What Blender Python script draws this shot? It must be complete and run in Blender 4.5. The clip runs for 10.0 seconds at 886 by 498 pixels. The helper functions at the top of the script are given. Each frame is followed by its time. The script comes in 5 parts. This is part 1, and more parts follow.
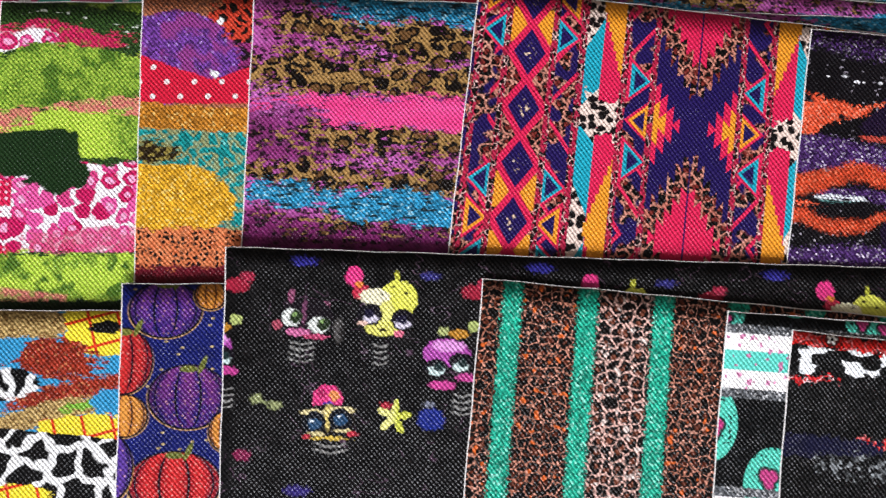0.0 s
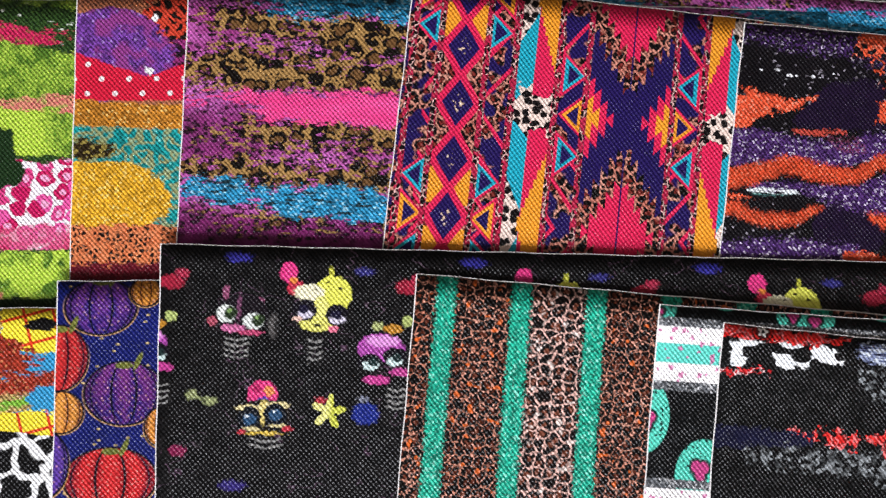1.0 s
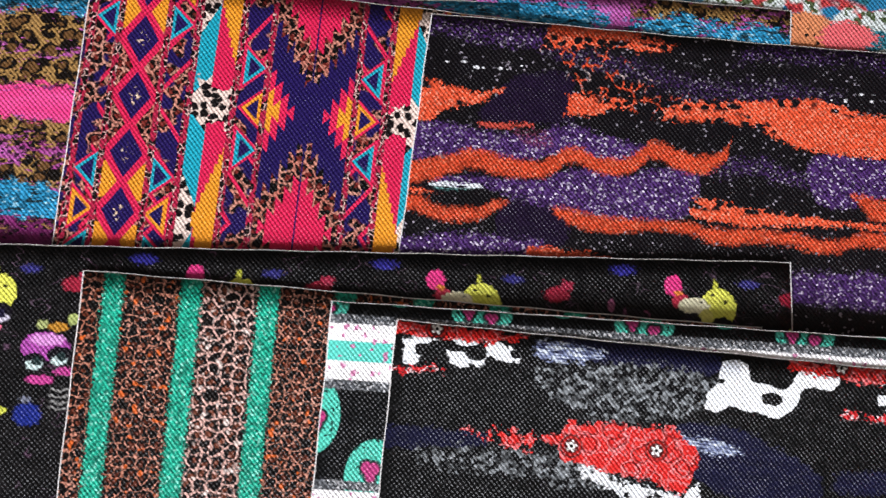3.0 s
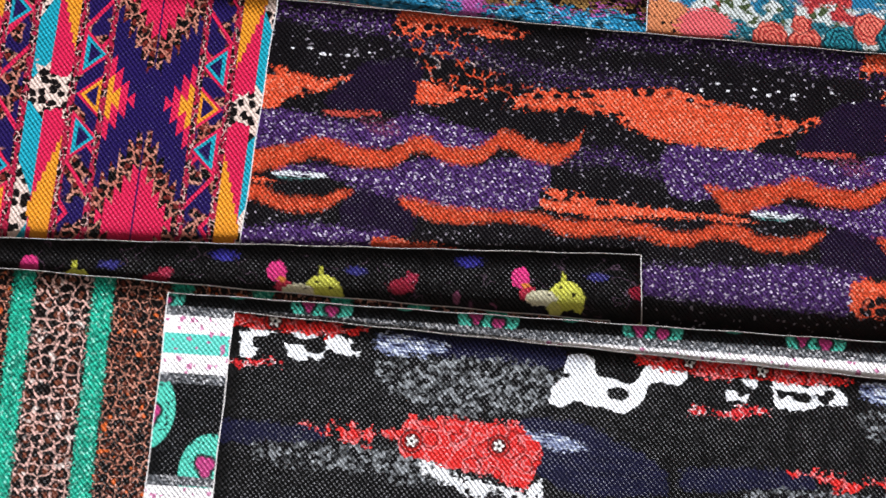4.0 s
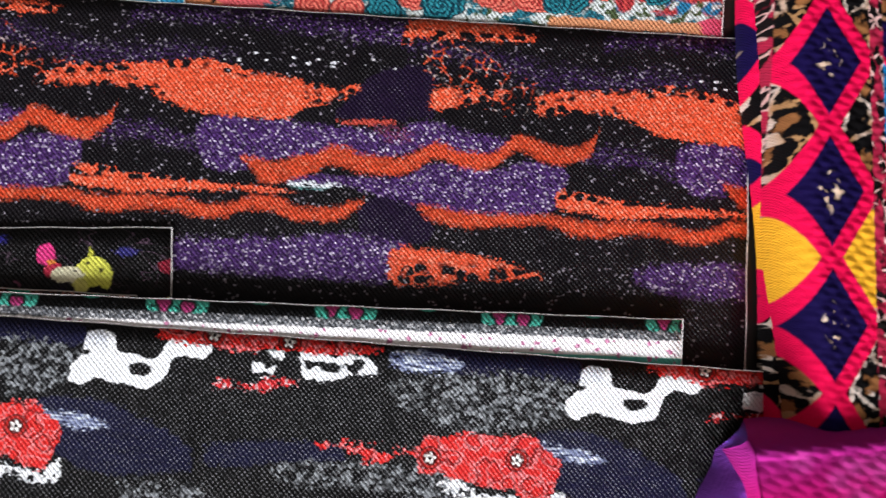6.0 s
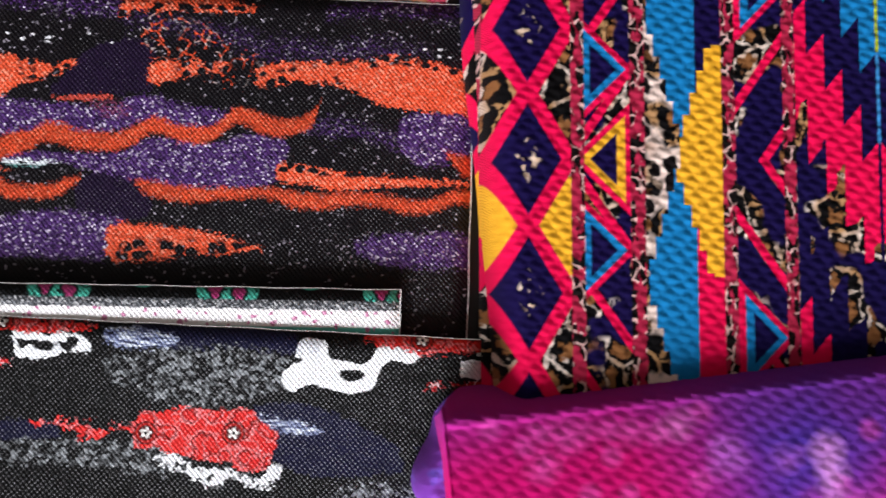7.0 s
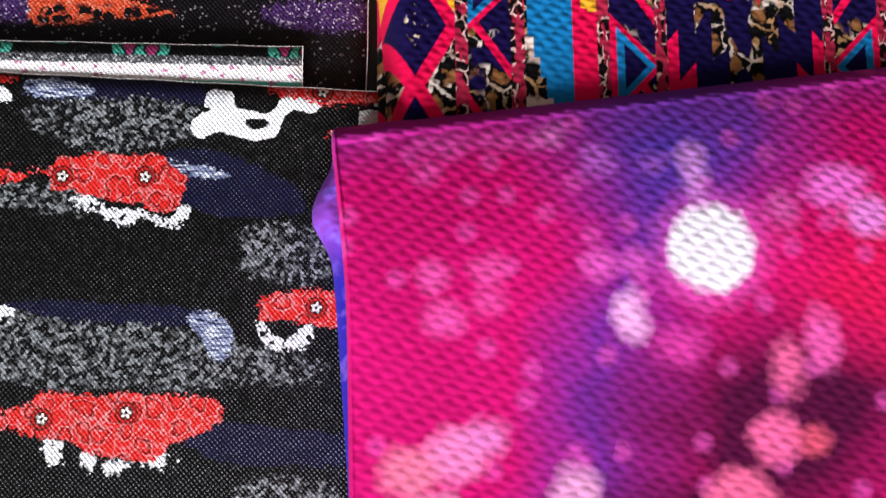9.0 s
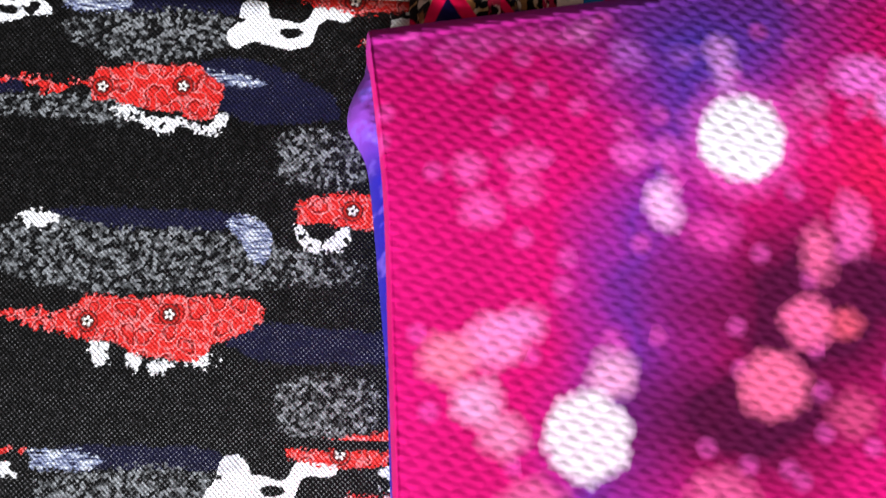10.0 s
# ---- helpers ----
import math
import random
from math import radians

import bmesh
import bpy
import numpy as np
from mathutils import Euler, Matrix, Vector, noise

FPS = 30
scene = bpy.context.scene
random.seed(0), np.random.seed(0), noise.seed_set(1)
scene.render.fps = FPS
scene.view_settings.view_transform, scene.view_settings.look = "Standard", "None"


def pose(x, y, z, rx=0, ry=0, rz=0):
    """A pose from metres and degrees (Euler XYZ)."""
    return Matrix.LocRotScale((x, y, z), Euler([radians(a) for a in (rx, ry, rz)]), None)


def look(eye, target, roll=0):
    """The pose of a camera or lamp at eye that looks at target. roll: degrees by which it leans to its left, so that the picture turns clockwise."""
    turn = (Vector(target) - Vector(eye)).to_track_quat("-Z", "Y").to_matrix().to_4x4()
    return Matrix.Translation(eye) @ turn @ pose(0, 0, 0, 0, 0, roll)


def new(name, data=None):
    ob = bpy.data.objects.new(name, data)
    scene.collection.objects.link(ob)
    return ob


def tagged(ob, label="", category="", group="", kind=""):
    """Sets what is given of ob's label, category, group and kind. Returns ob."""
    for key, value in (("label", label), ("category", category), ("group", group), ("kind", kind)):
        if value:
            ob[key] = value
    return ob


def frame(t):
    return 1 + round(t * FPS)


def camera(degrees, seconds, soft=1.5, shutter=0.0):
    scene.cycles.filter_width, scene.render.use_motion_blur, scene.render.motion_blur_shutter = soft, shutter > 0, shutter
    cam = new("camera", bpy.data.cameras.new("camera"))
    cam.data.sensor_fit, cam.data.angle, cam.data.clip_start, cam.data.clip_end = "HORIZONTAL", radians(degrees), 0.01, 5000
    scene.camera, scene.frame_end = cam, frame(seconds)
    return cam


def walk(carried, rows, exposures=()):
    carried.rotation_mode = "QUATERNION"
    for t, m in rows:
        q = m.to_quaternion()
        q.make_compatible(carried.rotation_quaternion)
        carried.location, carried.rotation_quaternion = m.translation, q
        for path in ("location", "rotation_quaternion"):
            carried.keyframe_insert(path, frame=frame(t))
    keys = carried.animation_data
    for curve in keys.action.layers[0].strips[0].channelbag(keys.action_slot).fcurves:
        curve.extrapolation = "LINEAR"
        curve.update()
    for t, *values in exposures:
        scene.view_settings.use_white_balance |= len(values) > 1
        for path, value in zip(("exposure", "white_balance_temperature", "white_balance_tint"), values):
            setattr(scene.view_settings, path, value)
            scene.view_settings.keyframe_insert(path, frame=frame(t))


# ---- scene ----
# ---- camera and its path ----
cam = camera(48.0, 10.0, soft=1.45, shutter=0.2)
cam.data.dof.use_dof, cam.data.dof.focus_distance, cam.data.dof.aperture_fstop = True, 0.305, 11.0
PATH = [
    (0, 0.03451, -0.00948, 0.29868, 6.253, -0.633, 3.331),
    (0.5, 0.04911, -0.00756, 0.29997, 5.811, -0.865, 3.070),
    (1, 0.05251, -0.00624, 0.30071, 5.518, -0.903, 2.936),
    (1.5, 0.07517, -0.00398, 0.29921, 5.754, -1.073, 2.688),
    (2, 0.10339, -0.00581, 0.29620, 6.261, -1.286, 2.491),
    (2.5, 0.12593, -0.00587, 0.29625, 6.298, -1.229, 2.603),
    (4, 0.19161, -0.00336, 0.28952, 5.800, -1.658, 2.881),
    (4.5, 0.21595, 0.00064, 0.28928, 5.564, -2.235, 2.557),
    (5, 0.25238, -0.00583, 0.28815, 6.910, -1.805, 2.219),
    (5.5, 0.28675, -0.00942, 0.28737, 6.971, -2.142, 1.783),
    (7, 0.40230, -0.00361, 0.29185, 3.948, -2.924, -0.056),
    (7.5, 0.43228, -0.00442, 0.28319, 6.280, -4.494, -0.574),
    (8, 0.44105, -0.02120, 0.29442, 7.283, -4.272, -0.737),
    (8.5, 0.43789, -0.06243, 0.30026, 7.598, -3.547, -0.866),
    (9, 0.43006, -0.09914, 0.30399, 7.567, -3.199, -0.883),
    (9.5, 0.42934, -0.10840, 0.30829, 8.019, -3.122, -1.070),
    (10, 0.42163, -0.12751, 0.30600, 7.254, -2.589, -1.651),
]
walk(cam, [(t, pose(x, y, z, rx, ry, rz)) for t, x, y, z, rx, ry, rz in PATH],
     exposures=[(0.0, 0.3), (5.5, 0.3), (7.5, 0.27), (9.0, 0.32), (10.0, 0.42)])

# ---- light: an overcast sky through one window, behind and to the left of the camera ----
world = bpy.data.worlds.new("sky")
scene.world = world
world.use_nodes = True
_sky = world.node_tree.nodes.new("ShaderNodeTexSky")
_sky.sky_type, _sky.sun_disc, _sky.sun_elevation, _sky.sun_rotation = "NISHITA", False, radians(40), radians(200)
world.node_tree.links.new(_sky.outputs[0], world.node_tree.nodes["Background"].inputs[0])
world.node_tree.nodes["Background"].inputs[1].default_value = 0.12

ROOM = 2.6          # half width of the room
TABLE = -0.0022      # height of the table top
WIN = (-1.6, 0.7, 0.45, 1.65)   # window opening in the south wall: x0, x1, z0, z1
lamp = bpy.data.lights.new("window_light", "AREA")
lamp.shape, lamp.size, lamp.size_y, lamp.energy = "RECTANGLE", WIN[1] - WIN[0], WIN[3] - WIN[2], 190.0
lamp.color = (0.955, 0.965, 1.04)
lamp_ob = new("window_light", lamp)
lamp_ob.matrix_world = look(((WIN[0] + WIN[1]) / 2, -ROOM + 0.03, (WIN[2] + WIN[3]) / 2), (0.2, 0.0, 0.0))


# ---- a small language for shader nodes ----
class Val:
    """A number that a node gives."""
    def __init__(self, s):
        self.s = s

    def __add__(self, o): return num("ADD", self, o)
    def __radd__(self, o): return num("ADD", self, o)
    def __sub__(self, o): return num("SUBTRACT", self, o)
    def __rsub__(self, o): return num("SUBTRACT", o, self)
    def __mul__(self, o): return num("MULTIPLY", self, o)
    def __rmul__(self, o): return num("MULTIPLY", self, o)
    def __truediv__(self, o): return num("DIVIDE", self, o)
    def __neg__(self): return num("MULTIPLY", self, -1.0)


TREE = None


def put(node, i, v):
    if isinstance(v, Val):
        TREE.links.new(v.s, node.inputs[i])
    elif v is not None:
        node.inputs[i].default_value = v


def num(op, a, b=None, c=None, clamp=False):
    n = TREE.nodes.new("ShaderNodeMath")
    n.operation, n.use_clamp = op, clamp
    put(n, 0, a), put(n, 1, b), put(n, 2, c)
    return Val(n.outputs[0])


def vec(op, a, b=None, c=None, out=0):
    n = TREE.nodes.new("ShaderNodeVectorMath")
    n.operation = op
    put(n, 0, a), put(n, 1, b), put(n, 2, c)
    return Val(n.outputs[out])


def absol(a): return num("ABSOLUTE", a)
def low(a, b): return num("MINIMUM", a, b)
def high(a, b): return num("MAXIMUM", a, b)
def wrap(a, lo, hi): return num("WRAP", a, hi, lo)
def frac(a): return num("FRACT", a)
def flr(a): return num("FLOOR", a)
def sine(a): return num("SINE", a)


def comb(u, v, w=0.0):
    n = TREE.nodes.new("ShaderNodeCombineXYZ")
    put(n, 0, u), put(n, 1, v), put(n, 2, w)
    return Val(n.outputs[0])


def sep(p):
    n = TREE.nodes.new("ShaderNodeSeparateXYZ")
    put(n, 0, p)
    return Val(n.outputs[0]), Val(n.outputs[1]), Val(n.outputs[2])


def noise_at(p, size, detail=2.0, rough=0.55, out=0):
    """Noise about 0.5 with features of that many millimetres."""
    n = TREE.nodes.new("ShaderNodeTexNoise")
    n.noise_dimensions = "2D"
    put(n, "Vector", p), put(n, "Scale", 1.0 / size), put(n, "Detail", detail), put(n, "Roughness", rough)
    return Val(n.outputs[out])


def cells(p, size, feature="F1", rand=1.0):
    n = TREE.nodes.new("ShaderNodeTexVoronoi")
    n.voronoi_dimensions, n.feature = "2D", feature
    put(n, "Vector", p), put(n, "Scale", 1.0 / size), put(n, "Randomness", rand)
    return (Val(n.outputs["Distance"]), Val(n.outputs["Color"])) if feature == "F1" else Val(n.outputs["Distance"])


def rgb(h):
    c = [int(h[i:i + 2], 16) / 255 for i in (0, 2, 4)]
    return tuple(x / 12.92 if x < 0.04045 else ((x + 0.055) / 1.055) ** 2.4 for x in c) + (1.0,)


def mix(a, b, f):
    """Colour a, and b where f is 1."""
    n = TREE.nodes.new("ShaderNodeMix")
    n.data_type, n.clamp_factor = "RGBA", True
    put(n, 0, f), put(n, 6, rgb(a) if isinstance(a, str) else a), put(n, 7, rgb(b) if isinstance(b, str) else b)
    return Val(n.outputs[2])



def scaled(c, f):
    n = TREE.nodes.new("ShaderNodeVectorMath")
    n.operation = "SCALE"
    put(n, 0, rgb(c)[:3] if isinstance(c, str) else c)
    put(n, 3, f)
    return Val(n.outputs[0])


def edge(d, soft=0.25):
    """0 to 1 across the outline d = 0."""
    return num("MULTIPLY_ADD", d, 1.0 / soft, 0.5, clamp=True)


def oval(p, cx, cy, rx, ry):
    """Millimetres inside an ellipse."""
    k = min(rx, ry)
    return num("MULTIPLY_ADD", vec("LENGTH", vec("MULTIPLY_ADD", p, (1 / rx, 1 / ry, 0), (-cx / rx, -cy / ry, 0)), out=1), -k, k)


def slab(u, v, cx, cy, hx, hy):
    """Millimetres inside a box."""
    return low(hx - absol(u - cx), hy - absol(v - cy))


def both(*ds):
    d = ds[0]
    for e in ds[1:]:
        d = low(d, e)
    return d


def either(*ds):
    d = ds[0]
    for e in ds[1:]:
        d = high(d, e)
    return d


def glitter(p, col, spark="ffffff", size=0.55, amount=0.5, few=0.9):
    """Printed glitter: every flake has its own brightness, a few are nearly white."""
    _, c = cells(p, size)
    r, g, _b = sep(c)
    lit = scaled(col, num("MULTIPLY_ADD", r, 1.6 * amount, 1.0 - 0.8 * amount))
    return mix(lit, spark, num("GREATER_THAN", g, few) * 0.75)


def leopard(p, size, ground, ring, heart, thick=0.1, wide=0.17):
    """Rosettes: torn dark rings round a heart of their own, in a thin lighter web."""
    torn = noise_at(p, size * 0.28, 2.0, 0.6)
    w = noise_at(p, size * 0.7, 1.0, out=1)
    q = vec("MULTIPLY_ADD", vec("SUBTRACT", w, (0.5, 0.5, 0)), (size * 0.5, size * 0.5, 0), p)
    d, k = cells(q, size, "F1", 0.75)
    inside = cells(q, size, "DISTANCE_TO_EDGE", 0.75) - thick * 0.8
    col = mix(ground, ring, edge(inside + (torn - 0.5) * 0.3, 0.05))
    gap = edge(noise_at(p, size * 0.5, 1.0) - 0.68, 0.06)
    col = mix(col, ground, gap)
    core = edge(0.44 - wide - d + (torn - 0.5) * 0.5, 0.08) * num("GREATER_THAN", sep(k)[1], 0.15)
    return mix(col, heart, core)


def rosettes(p, size, ground, ring, heart):
    """Leopard: thick broken dark rings with a brown heart, set apart on a lighter ground."""
    w = noise_at(p, size * 0.6, 2.0, out=1)
    q = vec("MULTIPLY_ADD", vec("SUBTRACT", w, (0.5, 0.5, 0)), (size * 0.55, size * 0.55, 0), p)
    d, k = cells(vec("MULTIPLY", q, (0.8, 1.0, 0.0)), size, "F1", 0.7)
    size_of = 0.41 + (sep(k)[0] - 0.5) * 0.16
    torn = (noise_at(p, size * 0.3, 2.0, 0.6) - 0.5) * 0.22
    cut = edge(noise_at(p, size * 0.55, 1.0) - 0.66, 0.04)
    c = mix(ground, ring, edge(size_of + 0.08 - d + torn, 0.06) * (1.0 - cut))
    c = mix(c, heart, edge(size_of - 0.15 - d + torn, 0.06) * num("GREATER_THAN", sep(k)[1], 0.25))
    small = cells(p, size * 0.42)
    return mix(c, ring, edge(0.2 - small[0], 0.06) * edge(d - size_of - 0.2, 0.06))


def dots(p, size, part_of=0.34):
    """Rounded black spots: how far inside one, in cells."""
    w = noise_at(p, size * 0.7, 1.0, out=1)
    q = vec("MULTIPLY_ADD", vec("SUBTRACT", w, (0.5, 0.5, 0)), (size * 0.6, size * 0.6, 0), p)
    d, k = cells(q, size, "F1", 0.8)
    return part_of - d + (sep(k)[0] - 0.5) * 0.12


def spots(p, size, thick=0.1):
    """Cow or giraffe spots: how far inside a spot, in cells."""
    w = noise_at(p, size * 0.8, 1.0, out=1)
    q = vec("MULTIPLY_ADD", vec("SUBTRACT", w, (0.5, 0.5, 0)), (size * 0.7, size * 0.7, 0), p)
    return cells(q, size, "DISTANCE_TO_EDGE") - thick


def coords(mirror=False):
    """Millimetres across the sheet from its left edge, and down from its far edge."""
    tc = TREE.nodes.new("ShaderNodeTexCoord")
    p = vec("MULTIPLY", Val(tc.outputs["Object"]), (1000.0, -1000.0, 0.0))
    return p


def begin(name):
    global TREE
    m = bpy.data.materials.new(name)
    m.use_nodes = True
    TREE = m.node_tree
    return m, TREE.nodes["Principled BSDF"]


def leather(name, print_of, gloss=0.5):
    """Printed faux leather: a print under a cross-hatched, slightly glossy grain."""
    m, b = begin(name)
    p = coords()
    u, v, _ = sep(p)
    col = print_of(p, u, v)
    drift = (noise_at(p, 1.6, 2.0) - 0.5) * 1.7
    a = (u * 0.74 - v * 0.67) * (2 * math.pi / 1.08) + drift
    c = (u * 0.70 + v * 0.71) * (2 * math.pi / 1.22) + drift * 0.8
    grain = sine(a) * 0.64 + sine(c) * 0.36
    rough = noise_at(p, 0.35, 1.0)
    height = grain * num("MULTIPLY_ADD", noise_at(p, 5.0, 3.0), 0.8, 0.2) + rough * 0.3
    bump = TREE.nodes.new("ShaderNodeBump")
    bump.inputs["Distance"].default_value = 0.00024
    bump.inputs["Strength"].default_value = 1.0
    put(bump, "Height", height)
    TREE.links.new(bump.outputs[0], b.inputs["Coat Normal"])
    under = TREE.nodes.new("ShaderNodeBump")
    under.inputs["Distance"].default_value = 0.00014
    put(under, "Height", height)
    TREE.links.new(under.outputs[0], b.inputs["Normal"])
    b.inputs["Coat Weight"].default_value = 0.42
    b.inputs["Coat IOR"].default_value = 1.42
    b.inputs["Coat Roughness"].default_value = 0.3
    # the ink wears a little
    worn = noise_at(p, 24.0, 3.0)
    col = scaled(col, num("MULTIPLY_ADD", worn, 0.25, 0.88))
    put(b, "Base Color", col)
    put(b, "Roughness", num("MULTIPLY_ADD", noise_at(p, 11.0, 3.0), 0.3, gloss - 0.12))
    b.inputs["Specular IOR Level"].default_value = 0.06
    return m


def plain(name, colour, rough=0.6, size=3.0, vary=0.2, bump=0.0, metal=0.0):
    m, b = begin(name)
    tc = TREE.nodes.new("ShaderNodeTexCoord")
    p = vec("MULTIPLY", Val(tc.outputs["Object"]), (1000.0, 1000.0, 1000.0))
    n = noise_at(p, size, 4.0)
    n2 = noise_at(p, size * 12, 3.0)
    put(b, "Base Color", scaled(colour, num("MULTIPLY_ADD", n + n2, vary, 1.0 - vary)))
    put(b, "Roughness", num("MULTIPLY_ADD", n, 0.2, rough - 0.1))
    put(b, "Metallic", metal)
    if bump:
        bn = TREE.nodes.new("ShaderNodeBump")
        bn.inputs["Distance"].default_value = bump
        put(bn, "Height", n)
        TREE.links.new(bn.outputs[0], b.inputs["Normal"])
    return m


# ---- prints ----
def brushed(p, amount=1.0):
    """Frays the outline of a brush stroke, mostly along it."""
    q = vec("MULTIPLY", p, (0.3, 1.0, 0.0))
    return (noise_at(q, 1.3, 4.0, 0.75) - 0.5) * 11.0 * amount + (noise_at(p, 6.0, 3.0, 0.65) - 0.5) * 6.0 * amount


def ragged(p, t, across=16.0, down=6.0):
    """Pushes the coordinates t about, so that nothing keeps a clean outline."""
    w = noise_at(vec("MULTIPLY", p, (0.55, 1.0, 0.0)), 8.0, 4.0, 0.66, out=1)
    wide = noise_at(p, 21.0, 1.0, out=1)
    t = vec("MULTIPLY_ADD", vec("SUBTRACT", wide, (0.5, 0.5, 0)), (across, down * 0.9, 0), t)
    return vec("MULTIPLY_ADD", vec("SUBTRACT", w, (0.5, 0.5, 0)), (across, down, 0), t)


def curve_of(x, pts):
    """A smooth curve through points (x from 0 to 1, y from 0 to 1)."""
    n = TREE.nodes.new("ShaderNodeFloatCurve")
    c = n.mapping.curves[0]
    c.points[0].location, c.points[1].location = pts[0], pts[-1]
    for q in pts[1:-1]:
        c.points.new(*q)
    n.mapping.update()
    put(n, "Value", x)
    return Val(n.outputs[0])


def band(u, v, period, rows):
    """Millimetres inside a brush stroke that comes again every period: rows of u, its far edge and its near edge."""
    a, b = rows[0][0], rows[-1][0]
    lo, hi = min(r[1] for r in rows) - 1.0, max(r[2] for r in rows) + 1.0
    mid = (a + b) / 2
    x = (wrap(u, mid - period / 2, mid + period / 2) - a) / (b - a)
    far = curve_of(x, [((r[0] - a) / (b - a), (r[1] - lo) / (hi - lo)) for r in rows]) * (hi - lo) + lo
    near = curve_of(x, [((r[0] - a) / (b - a), (r[2] - lo) / (hi - lo)) for r in rows]) * (hi - lo) + lo
    return both(v - far, near - v, x * (b - a), (1.0 - x) * (b - a))


def dry(p, amount=1.0):
    """The frayed edge of a nearly dry brush, in millimetres."""
    q = vec("MULTIPLY", p, (0.4, 1.0, 0.0))
    return (noise_at(q, 0.9, 3.0, 0.7) - 0.5) * 3.2 * amount + (noise_at(q, 4.5, 2.0) - 0.5) * 2.6 * amount


def print_purple(p, u, v):
    """Orange and purple glitter in long brush strokes over black."""
    T = 142.0
    w = noise_at(p, 6.0, 2.0, out=1)
    uu, vv, _z = sep(vec("MULTIPLY_ADD", vec("SUBTRACT", w, (0.5, 0.5, 0)), (2.2, 1.0, 0), p))

    def stroke(*rows):
        return band(uu, vv, T, rows)

    flake = sep(cells(p, 0.62)[1])
    grit = (flake[1] - 0.5) * 1.5
    fray = dry(p) + grit
    fine = dry(p, 0.55) + grit
    base = mix(mix("0b090b", "171318", noise_at(p, 9.0, 3.0)), "8d8690", num("GREATER_THAN", flake[0], 0.965) * edge(noise_at(p, 12.0, 2.0) - 0.42, 0.15))
    gleam = sep(cells(vec("MULTIPLY", p, (0.8, 1, 0)), 0.52)[1])
    plum = glitter(p, "3f2456", "60407e", 0.55, 0.9, 0.8)
    plum = mix(plum, "e2d6ea", num("GREATER_THAN", gleam[1], 0.86) * num("MULTIPLY_ADD", gleam[0], 0.75, 0.15))
    fire = glitter(p, "e05434", "ff9a7c", 0.5, 0.5, 0.82)
    rust = glitter(p, "c44528", "ee7a58", 0.5, 0.6, 0.88)
    dusk = mix("150c20", "23142f", noise_at(p, 3.0, 3.0))
    grains = edge(noise_at(p, 0.9, 2.0) - 0.5, 0.12)
    c = base
    # purple, thin at its edges
    c = mix(c, plum, edge(stroke((96.5, 2.9, 5.7), (115, -0.3, 4.6), (132, -0.9, 4.7), (149.1, -0.5, 6.8), (166.3, -0.1, 7.8), (178.3, 0.7, 7.7), (184.3, 1.1, 6.9)) + fray * 1.6, 2.4) * grains)
    c = mix(c, plum, edge(stroke((36.0, 8.0, 10.0), (60.0, 9.0, 14.0), (90.0, 14.0, 20.0), (112.0, 13.0, 18.0), (126.0, 15.0, 16.0)) + fray * 2.0, 4.0) * grains * 0.6)
    c = mix(c, dusk, edge(stroke((16.2, 29.8, 32), (21.7, 23.4, 32.3), (24.7, 19.4, 32), (32.8, 16, 31.4), (42.4, 15.3, 30.6), (45.2, 17.8, 30.1)) + fine, 0.5))
    c = mix(c, dusk, edge(stroke((166.4, 60.1, 61.7), (170.6, 54.7, 68.8), (179, 53.4, 69.2), (186.5, 56.9, 67.6), (188.2, 60.2, 65.2)) + fine, 0.5))
    c = mix(c, plum, edge(stroke((117.6, 39.7, 41.7), (121, 34.3, 47.4), (126, 32.6, 49.8), (134.3, 32.6, 47.5), (151.1, 34.1, 44.3), (167.9, 35.5, 44.4), (176.3, 35.3, 43.1), (184.7, 31.2, 40.4), (194.9, 33.2, 42.4), (205.1, 34.8, 41), (213.5, 35.2, 36.6)) + fray * 1.2, 1.0))
    c = mix(c, plum, edge(stroke((4.5, 49.9, 52.2), (19.2, 49.1, 52.4), (35.7, 48.4, 55.4), (43.9, 45.2, 57.6), (52.1, 43.8, 58.6), (60.4, 44.9, 59), (68.6, 43.4, 58.8), (78.4, 41.8, 57.1), (82.4, 42.3, 55.1), (84.8, 44.2, 50.9)) + fray * 1.2, 1.0))
    c = mix(c, plum, edge(stroke((87.6, 39.9, 41.2), (94.2, 37, 42.1), (100.8, 36.5, 41.9), (110.9, 38.1, 42.9), (117.7, 39.7, 45.1)) + fray * 1.6, 2.0) * grains * 0.8)
    c = mix(c, plum, edge(stroke((106.7, 72.7, 76), (120.7, 69.7, 79.3), (128.1, 69.2, 79.7), (144.7, 68.8, 79.2), (161.2, 66, 79.7), (169.5, 67, 80.1), (177.8, 67.3, 79.5), (181.5, 69, 77.3)) + fray * 1.4, 1.2))
    # chips of white
    d, k = cells(vec("MULTIPLY", p, (0.6, 1, 0)), 2.3)
    chip = edge(0.11 + (sep(k)[0] - 0.5) * 0.3 - d + (noise_at(p, 0.8, 1.0) - 0.5) * 0.3, 0.05)
    c = mix(c, "e6e6ea", chip * edge(stroke((-18.0, 13.0, 17.5), (4.0, 14.0, 17.0), (28.0, 13.6, 16.6), (33.0, 14.5, 16.6)), 0.6))
    # orange, torn into a net of dark rings where the brush ran dry
    rings = edge(dots(vec("MULTIPLY", p, (0.8, 1, 0)), 2.7, 0.40), 0.07)
    net_ = edge(0.10 - cells(ragged(p, p, 2.5, 2.5), 3.0, "DISTANCE_TO_EDGE"), 0.05)
